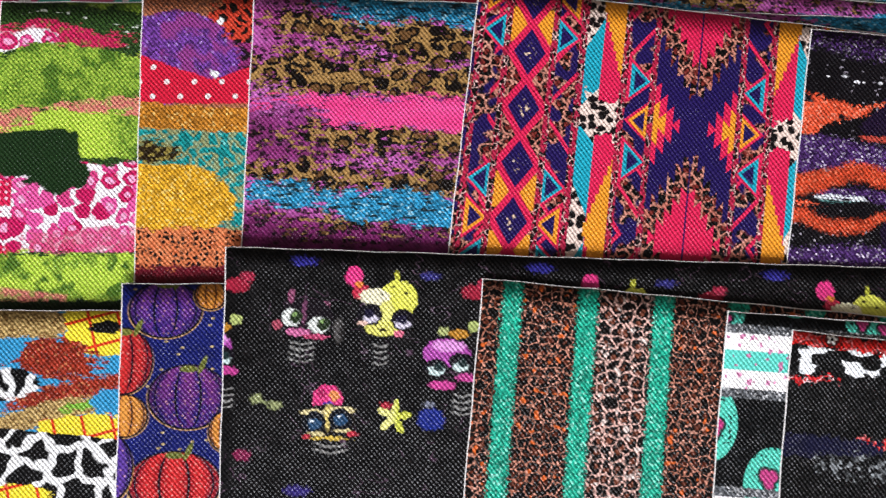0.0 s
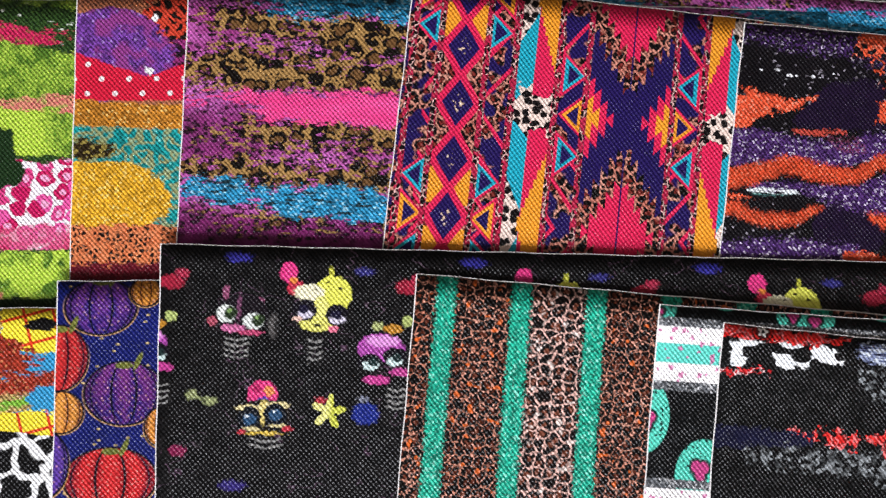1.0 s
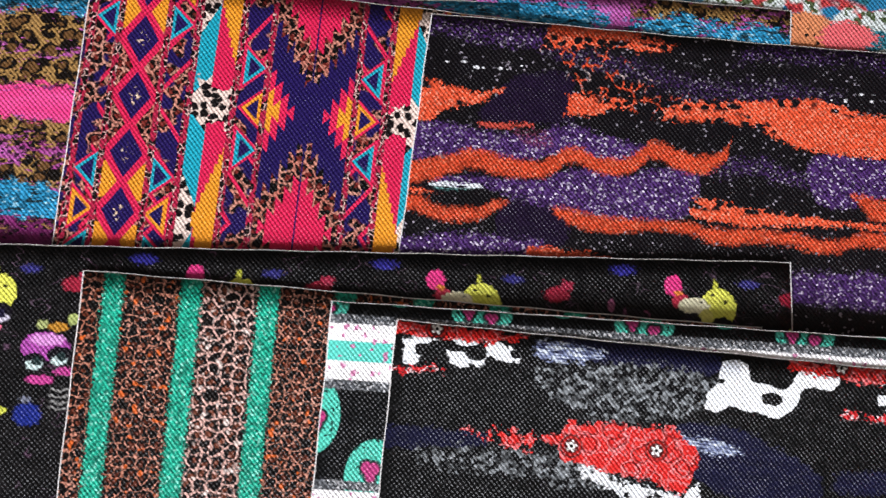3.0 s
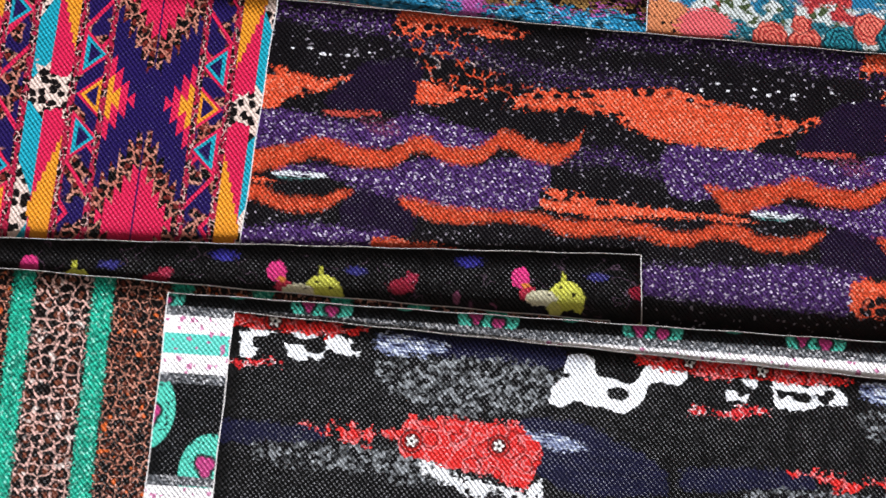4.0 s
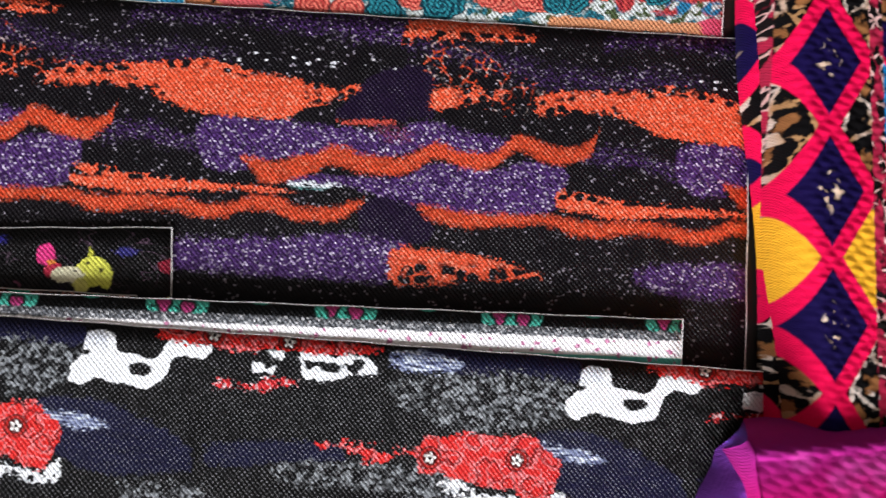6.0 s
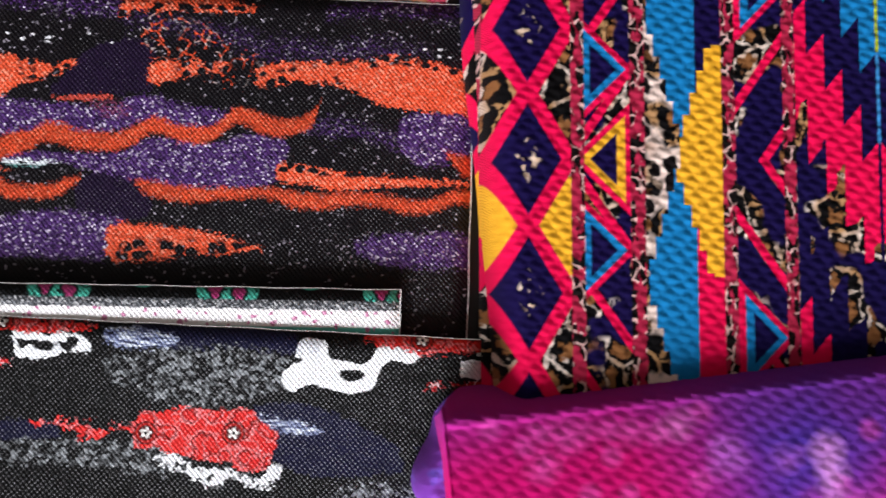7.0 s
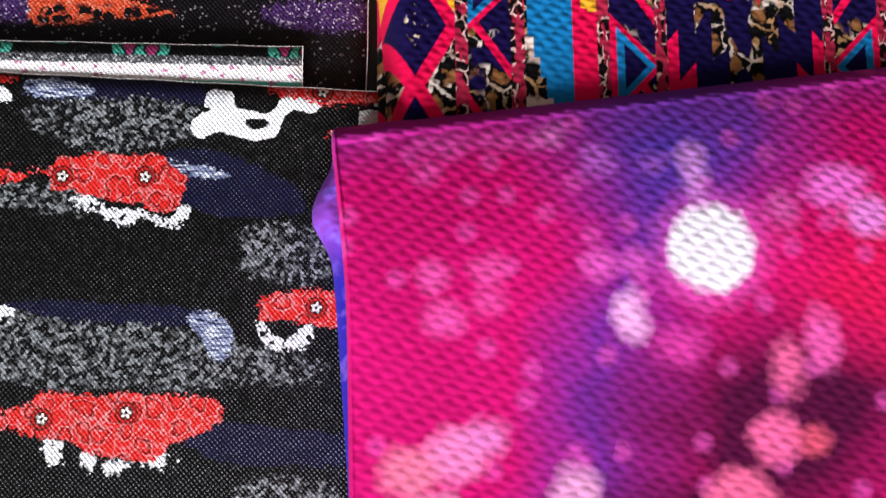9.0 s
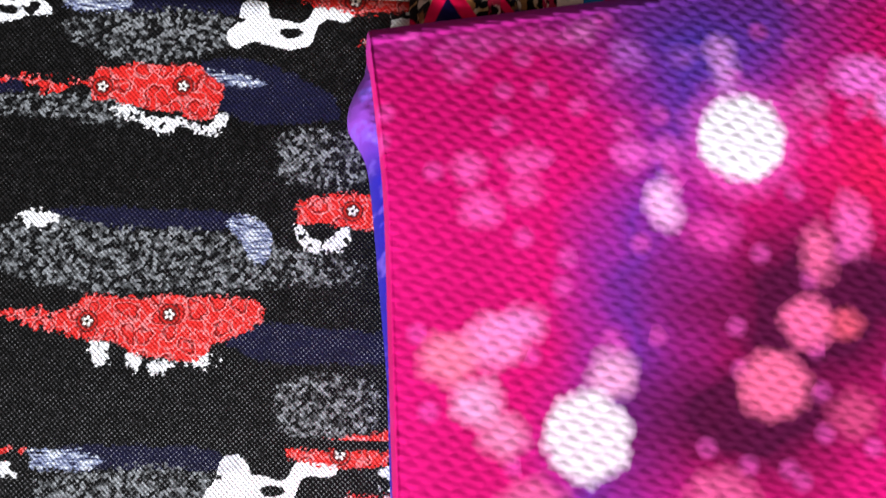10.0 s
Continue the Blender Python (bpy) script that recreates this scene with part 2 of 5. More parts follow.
    loose = stroke((40.0, 7.0, 9.0), (48.0, 6.0, 22.0), (56.0, 8.0, 24.0), (72.0, 18.0, 26.0), (78.0, 20.0, 24.0))
    c = mix(c, mix(rust, "b8a8a4", edge(noise_at(p, 4.0) - 0.6, 0.1)), net_ * edge(loose + fray * 2.5, 1.5) * edge(noise_at(p, 5.0, 2.0) - 0.5, 0.08))
    far = stroke((34.3, 7.5, 8.6), (39.2, -0.2, 7.1), (47.4, -1.2, 5.8), (55.9, -0.1, 5.4), (64.4, 0.9, 6.2), (72.9, 3.1, 5), (75.6, 3.9, 4.2))
    c = mix(c, mix(fire, base, rings * edge(vv - 3.0, 1.5)), edge(far + fray * 1.2, 0.5))
    main = stroke((72.8, 26.3, 26.8), (76.3, 21.8, 27.1), (82.9, 20, 26.5), (89.5, 19.5, 25.7), (99.6, 18.7, 26.3), (108.1, 17.9, 29.4), (116.5, 16.4, 32.4), (121.6, 17, 32.8), (128.4, 17.9, 33.3), (133.5, 19.6, 33.5), (142, 20.7, 33.4), (145.7, 21.1, 32.4), (147.8, 21.6, 29.7), (153.7, 22.5, 28), (158.8, 23.5, 26.6), (163.8, 21.9, 23.8), (165.4, 21.9, 22.3))
    c = mix(c, mix(fire, base, rings * edge(3.0 - main, 1.0) * edge(28.0 - vv, 1.0) * edge(noise_at(p, 9.0) - 0.44, 0.08)), edge(main + fine, 0.4))
    c = mix(c, mix(fire, base, rings * edge(wrap(u, 0.0, T) - 52.0, 3.0)), edge(stroke((43.6, 22.1, 27.5), (47.9, 21.4, 27.2), (54.5, 21.2, 26), (61.1, 21.4, 24.1), (66, 21.3, 21.7)) + fray, 0.4))
    low_b = stroke((82.2, 51.9, 53.1), (85.3, 49.9, 55.9), (91.9, 50.4, 56.1), (98.6, 51.6, 57.3), (105.3, 52.4, 57.1), (115.9, 52.5, 55.8), (123.5, 53.1, 55.6), (135.2, 53.6, 55.1), (145.2, 54, 55), (151.9, 54.1, 54.4))
    c = mix(c, mix(fire, base, rings * edge(53.5 - vv, 0.8)), edge(low_b + fine, 0.4))
    last = stroke((176.2, 70.6, 80.3), (181.2, 68.7, 80.6), (186.2, 69.2, 80.6), (194.5, 69.6, 79.4), (202.9, 71, 77.8), (211.2, 72.5, 77), (219.6, 74.6, 76.4), (221.6, 75.3, 75.6))
    holes = edge(dots(vec("MULTIPLY", p, (0.8, 1, 0)), 3.4, 0.42), 0.07)
    c = mix(c, mix(fire, base, holes * edge(vv - 73.5, 1.5) * edge(noise_at(p, 6.0, 2.0) - 0.42, 0.1)), edge(last + fray * 0.9, 0.4))
    # the two wavy lines
    c = mix(c, mix(base, rust, edge(dry(p, 0.8) + 1.6, 2.0)), edge(stroke((41.2, 56.8, 57.8), (43.7, 56.5, 59.6), (47.9, 57, 61.3), (56.2, 58.1, 62.4), (69.3, 57.9, 60.9), (79.2, 57.6, 60.7), (89.2, 58.7, 63), (95.8, 59.2, 63.2), (102.3, 57.9, 61.9), (110.6, 58.1, 61.8), (116.3, 58.7, 62.7), (124, 59.6, 63.5), (130.6, 58.5, 62), (137.1, 56.2, 60.2), (143.8, 57, 61.4), (152.2, 59.1, 63.1), (158.9, 58.9, 62.3), (165.4, 56.4, 59.1), (168.4, 56.2, 56.7)) + fine, 1.5))
    c = mix(c, mix(base, rust, edge(dry(p, 0.8) + 1.6, 2.0)), edge(stroke((-9.7, 45.2, 45.9), (-6.6, 45.3, 49.3), (-2.6, 46, 52.4), (2.5, 45, 51.3), (10.4, 42.7, 48.7), (16.7, 40.5, 46.5), (25.1, 42.2, 47.9), (35, 42.8, 47.9), (41.4, 40, 45.4), (46.1, 37.6, 42.5), (54.6, 40, 44.7), (61.2, 39.9, 44.7), (67.4, 36, 40.7), (70.6, 34, 38.8), (77.4, 35.7, 41.3), (84.2, 37.1, 42), (90.7, 35.2, 39.5), (93.7, 32.3, 34.6)) + fine, 1.5))
    c = mix(c, "c44a3c", edge(stroke((16.9, 32.7, 33.2), (20.6, 32.4, 33.6), (30.4, 31.8, 33), (33.7, 32.1, 32.6)) + fine * 0.8, 0.4) * 0.9)
    c = mix(c, "7c3a58", edge(stroke((28.0, 34.0, 35.0), (33.0, 33.5, 38.0), (39.0, 35.0, 38.0)) + fray, 1.2) * grains * 0.8)
    slit = stroke((3.8, 52.1, 52.7), (7.1, 51.5, 53.7), (12.8, 51.6, 53.7), (17.7, 51.5, 53), (20.1, 51.9, 52.4))
    c = mix(c, base, edge(slit + 1.4 + fray, 0.6) * edge(vv - 52.6, 0.6))
    streak = noise_at(vec("MULTIPLY", p, (0.16, 1, 0)), 0.6, 2.0)
    return mix(c, mix("e6ebee", "50807c", edge(vv - 53.0, 0.8)), edge(slit + fine * 0.5, 0.4) * edge(streak - 0.44, 0.06))


def print_bandana(p, u, v):
    """Red bandana patches, white cow shapes, grey glitter and navy strokes over black."""
    T = 140.4
    vt = wrap(v, -3.0, T - 3.0)
    w = noise_at(p, 5.0, 2.0, out=1)
    uu, vv, _z = sep(vec("MULTIPLY_ADD", vec("SUBTRACT", w, (0.5, 0.5, 0)), (1.6, 1.2, 0), comb(u, vt)))
    ut = wrap(u, 0.0, T)

    def stroke(*rows):
        return band(uu, vv, T, rows)

    def spot_at(cx, cy, rx, ry):
        return oval(comb(wrap(uu, cx - T / 2, cx + T / 2), vv), cx, cy, rx, ry)

    bit = (sep(cells(ragged(p, p, 1.5, 1.5), 0.9)[1])[0] - 0.5) * 1.6
    fray = dry(p) + bit
    fine = dry(p, 0.55) + bit * 0.5
    soft = noise_at(p, 2.2, 3.0, 0.6)
    base = mix("090909", "1e1d1e", edge(soft - 0.58, 0.1) * 0.7)
    _d, flake = cells(ragged(p, p, 2.0, 2.0), 1.15)
    lum = sep(flake)[0] * 0.62 + noise_at(p, 2.1, 3.0, 0.6) * 0.7 - 0.15
    grey = mix(mix("0d0d0e", "47494a", edge(lum - 0.49, 0.08)), "85898b", edge(lum - 0.66, 0.1))
    navy = mix("0f0f20", "1c1c3c", noise_at(vec("MULTIPLY", p, (0.3, 1, 0)), 2.0, 3.0))
    hair = noise_at(vec("MULTIPLY", p, (0.16, 1, 0)), 0.8, 3.0, 0.65)
    lilac = mix(mix("25254a", "7c86a6", edge(hair - 0.42, 0.12)), "d4dce6", edge(hair - 0.56, 0.08))
    # the bandana: red with dark rings, pale scrolls and small white flowers
    rd, rc = cells(ragged(p, p, 7.0, 6.0), 7.0, rand=0.9)
    rings = edge(0.035 - absol(rd - 0.30), 0.03)
    scroll = edge(0.03 - absol(noise_at(p, 4.6, 2.0) - 0.5), 0.02)
    red = mix("d4201f", "e8352f", noise_at(p, 3.0, 2.0))
    red = mix(red, "f2a0a0", edge(0.022 - absol(rd - 0.38), 0.02) * 0.65)
    red = mix(red, "f0989a", scroll * 0.5)
    red = mix(red, "4a0c0e", rings * 0.75)
    flowers = ((54.0, 31.2), (78.7, 30.2), (34.6, 64.9), (132.4, 67.9), (54.1, 103.7), (78.4, 101.1), (131.1, 1.2), (12.0, 1.6))
    for cx, cy in flowers:
        q = comb(wrap(u, cx - T / 2, cx + T / 2) - cx, vt - cy)
        su, sv, _n = sep(q)
        r = vec("LENGTH", q, out=1)
        petals = 1.35 + 0.4 * num("COSINE", num("ARCTAN2", sv, su) * 5.0 + 0.7) - r
        red = mix(red, "2c0b0b", edge(3.3 - r + fine * 0.4, 0.4) * 0.9)
        red = mix(red, "c8251f", edge(0.35 - absol(r - 2.5), 0.3) * 0.8)
        red = mix(mix(red, "f4efe8", edge(petals, 0.2)), "141010", edge(0.5 - r, 0.15))
    c = base
    for k in (((48.3, 0.7, 3.6), (59.7, 0, 7.4), (75.8, -0.1, 7.5), (92, 0.3, 6.9), (95.9, 1.7, 4.1)), ((-9.3, 32, 37.2), (7.8, 29.9, 36), (23.4, 29.4, 34.4), (29.7, 29.8, 32.9)), ((83.1, 23.2, 29.1), (91.4, 20.9, 37.7), (102.9, 22.1, 41.4), (117.5, 27.7, 40.5), (127.3, 33.1, 39.4)), ((40.5, 70.1, 72.2), (50.8, 68.8, 76.1), (76.5, 69.4, 76), (93.6, 69.2, 75.2), (98.8, 70.5, 73.3)), ((95.4, 104.6, 109.7), (109.1, 103.2, 114.5), (129.6, 104.4, 115), (146.7, 105, 113.6)),):
        c = mix(c, navy, edge(stroke(*k) + fray * 0.8, 0.8))
    gap = (noise_at(p, 1.6, 2.0) - 0.5) * 6.0
    for k in (((41.4, 10.7, 12.6), (44.9, 10.1, 17), (53, 8.6, 20.1), (61.1, 7, 23.4), (69, 6.3, 23), (76.9, 5.6, 21.4), (86.5, 6.6, 19), (93.7, 8.8, 15.8)), ((9.9, 35.9, 38.1), (16.3, 35, 40.6), (32.1, 34.6, 41.1), (44.7, 34.1, 41.2), (55.9, 34.1, 43.3), (66.8, 34.5, 39.9)),):
        c = mix(c, grey, edge(stroke(*k) + fray * 0.8 + gap, 1.0))
    for k in (((109.1, 44.5, 57), (113.5, 42.9, 59.6), (122.3, 42.6, 61.1), (131, 43.8, 59.9), (136.3, 47.2, 57.9)), ((26.1, 75.4, 87.9), (34.6, 74.5, 91.1), (43, 72.1, 92.9), (60.1, 75.1, 94.8), (77.1, 74.6, 94), (94.3, 75.9, 94.3), (111.5, 79.9, 91.4), (128.8, 82.6, 90.6), (135.7, 84.5, 89.7)), ((111.5, 121.2, 131.3), (116.6, 119.1, 135.9), (126.8, 118.8, 136.7), (137, 120, 135.5), (142.1, 122.2, 132.3)),):
        c = mix(c, grey, edge(stroke(*k) + fray * 0.8 + gap, 1.0))
    for k in (((40.5, 2.1, 6.2), (43.7, 1.7, 6.9), (51.8, 1.7, 7.4), (58.3, 3.1, 6.6), (61.4, 3.7, 5)), ((82.2, 24.8, 26), (86.4, 25.1, 29.1), (94.5, 25.9, 29.7), (100.9, 26.9, 29.4), (104.1, 28.2, 28.8)), ((94.5, 72, 74.1), (98.9, 70.5, 78.5), (102.5, 71.1, 84), (106, 73.1, 85.3), (108, 76.5, 80)),):
        c = mix(c, lilac, edge(stroke(*k) + fray * 0.9, 0.6) * edge(hair - 0.34, 0.1))
    white = mix("f5f7f7", "c4cace", edge(hair - 0.6, 0.06) * 0.7)
    # white cow shapes with black spots
    cow = both(stroke((2.2, 5.1, 9.5), (5.5, 4.5, 12.7), (7.9, 4.2, 11.3), (10.1, 4.3, 6.3), (14.2, 3.8, 5.4), (16.8, 3.3, 10.8), (20.1, 2.8, 12.2), (26.6, 2.9, 11.2), (31.4, 3.9, 9), (34.7, 5.2, 9.2), (36.8, 7.4, 9.3)) + fray * 0.7, (0.56 - noise_at(vec("MULTIPLY", p, (0.7, 1, 0)), 4.2, 2.0, 0.4)) * 14.0, 0.8 - spot_at(24.0, 8.0, 4.6, 2.2))
    c = mix(c, white, edge(cow, 0.3))
    horn = both(stroke((92.3, 12.3, 16.4), (94.6, 9.9, 17.1), (96.6, 3, 16.4), (99.6, 2.4, 14.9), (102.9, 3.4, 15.6), (105.6, 8, 16), (108, 8.4, 16.3), (111.3, 9.1, 17), (113.7, 9.6, 16.8), (116, 8.1, 15.8), (118.8, 4, 12.4), (120.1, 2.9, 8.3), (123.3, 3.5, 7.1), (128.2, 4.2, 7.5), (130.4, 3.7, 5.9)) + fine * 0.5, (noise_at(p, 2.0, 2.0) - 0.5) * 1.2 - either(spot_at(95.5, 8.4, 2.6, 1.2), spot_at(111.6, 12.2, 4.3, 2.3)))
    c = mix(c, mix("f7f9f9", lilac, edge(6.5 - vv + fray, 1.0) * edge(101.5 - ut + fray, 1.0) * 0.35), edge(horn + 0.5, 0.25))
    holes = (0.60 - noise_at(p, 2.6, 2.0)) * 16.0
    for k in (((56.4, 37.2, 38.4), (62, 36.4, 41), (65.3, 38, 41.8), (68.7, 39.5, 43.9), (72.7, 40.2, 45.7), (75.8, 40.6, 44.9), (78.9, 41, 43), (83, 41.7, 45.1), (87.7, 41.8, 45.5), (90.6, 38.5, 44.6), (92.4, 39.3, 42)), ((114.8, 73.2, 74.2), (117.1, 73.1, 79.1), (120.7, 76.9, 80.9), (126.7, 76, 80.5), (130.1, 73.1, 79.7), (132.5, 72.3, 74.4)),):
        c = mix(c, white, edge(both(stroke(*k) + fray * 0.9 + (noise_at(p, 2.6, 2.0) - 0.5) * 4.0, holes), 0.3))
    for cx, cy, rx, ry in ((58.0, 113.0, 2.6, 3.4), (68.5, 114.5, 2.2, 3.0), (76.5, 116.5, 3.4, 2.2), (88.0, 114.6, 3.8, 1.9), (38.0, 73.0, 5.0, 2.6)):
        c = mix(c, white, edge(spot_at(cx, cy, rx, ry) + fray * 1.0 + (noise_at(p, 2.6, 2.0) - 0.5) * 5.0, 0.3))
    # red patches, torn where they run out
    thin = edge(10.0 - absol(ut - 36.0), 4.0) * edge(v - 12.0, 2.0)
    torn = (noise_at(p, 2.4, 3.0) - 0.55) * 9.0 * thin
    for k in (((-25.2, -0.2, 2.4), (-18.8, -0.1, 3.5), (-8, 0.2, 5), (0.1, 0.2, 4.7), (8.2, 0.2, 3.7), (16.4, 0.4, 4.1), (24.6, 0.8, 4.1), (32.7, 1, 3.1), (38.5, 1.5, 2.1)), ((21.5, 29.2, 29.9), (31.1, 29, 30.9), (37.6, 28.8, 33.7), (42.3, 29.9, 33), (45.3, 29.3, 30.6), (50.1, 28.6, 31.4), (51.7, 25.7, 35.3), (54, 24.2, 35.4), (56.5, 25.2, 35.5), (62.8, 23.6, 36.8), (70.9, 24, 38.3), (77.2, 23.4, 38.5), (82.1, 23.3, 40.7), (87.1, 26.9, 40.6), (90.1, 28.5, 35.1), (91.7, 31.2, 32.3)), ((115.6, 65.4, 72.1), (118.5, 64.6, 72.3), (128.1, 63.2, 72.8), (138.6, 62.2, 73.5), (145.6, 62, 75.4), (152.6, 62.8, 75.2)),):
        c = mix(c, red, edge(stroke(*k) + fray * 0.9 + torn, 0.3))
    for k in (((25.9, 100.5, 101.5), (36.1, 99.8, 105.5), (44.6, 101.2, 107), (50.9, 98.9, 108.4), (52.8, 96.3, 108.8), (61.3, 95.9, 109.5), (69.8, 96.2, 113.3), (78.3, 95.2, 114.2), (86.8, 95.9, 114.6), (91.8, 95.7, 110.1), (98.5, 95.2, 107.6), (103.6, 96.8, 104.4), (106.6, 98.8, 101.9)), ((117, 139.9, 146.2), (119, 138.8, 146.8), (127.4, 137.7, 147.3), (135.8, 136.5, 147.8), (146, 134.6, 148.6), (154.5, 134.5, 148.8)),):
        c = mix(c, red, edge(stroke(*k) + fray * 0.9 + torn, 0.3))
    return mix(c, mix("c8262a", "f0c8c8", scroll), edge(stroke((-8.2, 14.3, 15.6), (-6.2, 13.3, 15.7), (-2.1, 13.5, 14.7), (2, 13.7, 15.6), (5.9, 12.1, 15.6), (10.7, 11.7, 13.9), (14.8, 12.6, 13.5)) + fray * 1.3 - 0.4, 0.3))


def print_midnight(p, u, v):
    """Small plain candy-coloured shapes scattered over black."""
    T = 70.5
    w = noise_at(p, 1.6, 2.0, out=1)
    uu, vv, _z = sep(vec("MULTIPLY_ADD", vec("SUBTRACT", w, (0.5, 0.5, 0)), (1.5, 1.5, 0), p))
    fine = (noise_at(p, 0.9, 2.0) - 0.5) * 1.6
    mott = noise_at(p, 2.0, 3.0, 0.6)
    c = mix("0a090a", "191718", edge(noise_at(p, 4.0, 3.0) - 0.55, 0.2) * 0.7)

    def blob(cx, cy, rx, ry):
        return oval(comb(wrap(uu, cx - T / 2, cx + T / 2), vv), cx, cy, rx, ry)

    # faint scratched outlines between the shapes
    q = vec("MULTIPLY", ragged(p, p, 5.0, 5.0), (0.7, 1.0, 0.0))
    thin = edge(0.012 - absol(noise_at(q, 5.0, 1.0) - 0.5), 0.012) * edge(noise_at(p, 11.0, 2.0) - 0.56, 0.06)
    c = mix(c, mix("6a6468", "7a4a70", noise_at(p, 9.0)), thin * 0.45)
    # ribs below the round shapes
    for cx, cy, hx, hy in ((24.1, 30.5, 3.7, 3.0), (47.3, 30.8, 2.0, 3.7), (72.0, 44.5, 3.0, 3.4), (33.7, 58.4, 5.0, 1.7)):
        x = wrap(uu, cx - T / 2, cx + T / 2) - cx
        bars = sine((vv + absol(x) * 0.25) * (2 * math.pi / 1.75))
        c = mix(c, "a8a6a2", edge(bars - 0.35 + fine * 0.4, 0.5) * edge(both(hx - absol(x), hy - absol(vv - cy)) + fine, 0.6) * 0.6)
    # dim loose shapes
    for cx, cy, rx, ry, col in ((4.2, 11.4, 3.7, 2.2, "a8243c"), (7.1, 8.8, 2.0, 1.5, "b02c48"), (23.8, 3.5, 3.7, 1.5, "3c38a0"), (61.5, 7.1, 2.9, 1.2, "37347e"), (11.4, 44.6, 1.7, 1.5, "a2aa74"), (17.0, 46.4, 2.0, 1.3, "a2aa74"), (14.2, 45.5, 2.0, 0.5, "8c9464"), (63.0, 49.2, 4.0, 3.2, "20308c"), (62.3, 44.9, 1.5, 0.7, "8a8ea0"), (8.1, 61.1, 2.4, 1.7, "8f2350"), (24.3, 70.9, 3.7, 1.5, "3b2f7d"), (34.8, 23.9, 1.7, 3.4, "5e5a58"), (36.1, 24.4, 1.2, 2.5, "0d0b0c"), (49.7, 45.6, 1.7, 1.0, "b83040")):
        c = mix(c, col, edge(blob(cx, cy, rx, ry) + fine * 1.2, 0.7) * 0.8)
    # a star
    q = comb(wrap(uu, 52.1 - T / 2, 52.1 + T / 2) - 52.1, vv - 48.8)
    su, sv, _z = sep(q)
    star = 3.5 + 1.7 * num("COSINE", num("ARCTAN2", sv, su) * 5.0 + 0.9) - vec("LENGTH", q, out=1)
    c = mix(c, mix("e8e48a", "c8cc4c", edge(su, 2.0)), edge(star + fine * 0.5, 0.4))
    # round heads with large eyes
    for shapes in (((20.4, 14.3, 1.0, 2.4, "8a4a68"), (30.8, 17.3, 1.2, 1.8, "8a4a68"), (25.4, 20.4, 7.7, 5.7, "181218"), (24.4, 18.7, 0.8, 3.7, "6a3c58"), (20.7, 20.5, 2.9, 2.7, "d8ddd6"), (22.0, 20.3, 1.8, 2.0, "26331f"), (21.5, 19.7, 0.8, 0.8, "7a9a5a"), (28.8, 22.6, 3.2, 2.5, "d8ddd6"), (30.3, 22.1, 2.0, 1.8, "26331f"), (29.8, 21.4, 0.8, 0.8, "7a9a5a"), (22.7, 24.8, 3.4, 1.2, "c86a98"), (28.1, 26.0, 3.7, 0.8, "b8446a"), (16.4, 22.8, 1.5, 1.3, "a84a5c")), ((38.8, 7.8, 2.7, 3.0, "e03a80"), (41.0, 12.3, 2.7, 2.2, "c03048"), (40.3, 10.0, 1.2, 0.8, "e8883c"), (51.5, 7.4, 0.8, 1.5, "b8b840"), (52.2, 14.2, 5.7, 5.7, "e2e25c"), (45.1, 13.7, 4.7, 2.5, "efe9c4"), (48.7, 18.6, 2.4, 4.0, "e6e27a"), (47.8, 23.0, 5.4, 2.2, "dcd86a"), (43.8, 19.0, 3.7, 3.2, "141018"), (44.2, 20.1, 2.2, 1.3, "cfc8d8"), (43.6, 18.8, 1.5, 1.3, "1c1830"), (53.5, 20.2, 3.4, 3.2, "141018"), (53.7, 21.5, 2.4, 1.3, "cfc8d8"), (53.3, 20.2, 1.7, 1.3, "1c1830"), (41.9, 21.5, 1.5, 0.8, "e8c0b0"), (52.6, 24.4, 1.5, 1.0, "e0708a"), (48.0, 23.5, 1.0, 0.5, "2a2418"), (54.5, 12.4, 0.7, 0.5, "3a3818"), (50.6, 10.5, 0.7, 0.5, "3a3818"), (47.1, 12.6, 0.5, 0.3, "3a3818"))):
        for cx, cy, rx, ry, col in shapes:
            c = mix(c, col, edge(blob(cx, cy, rx, ry) + fine * 0.4, 0.35))
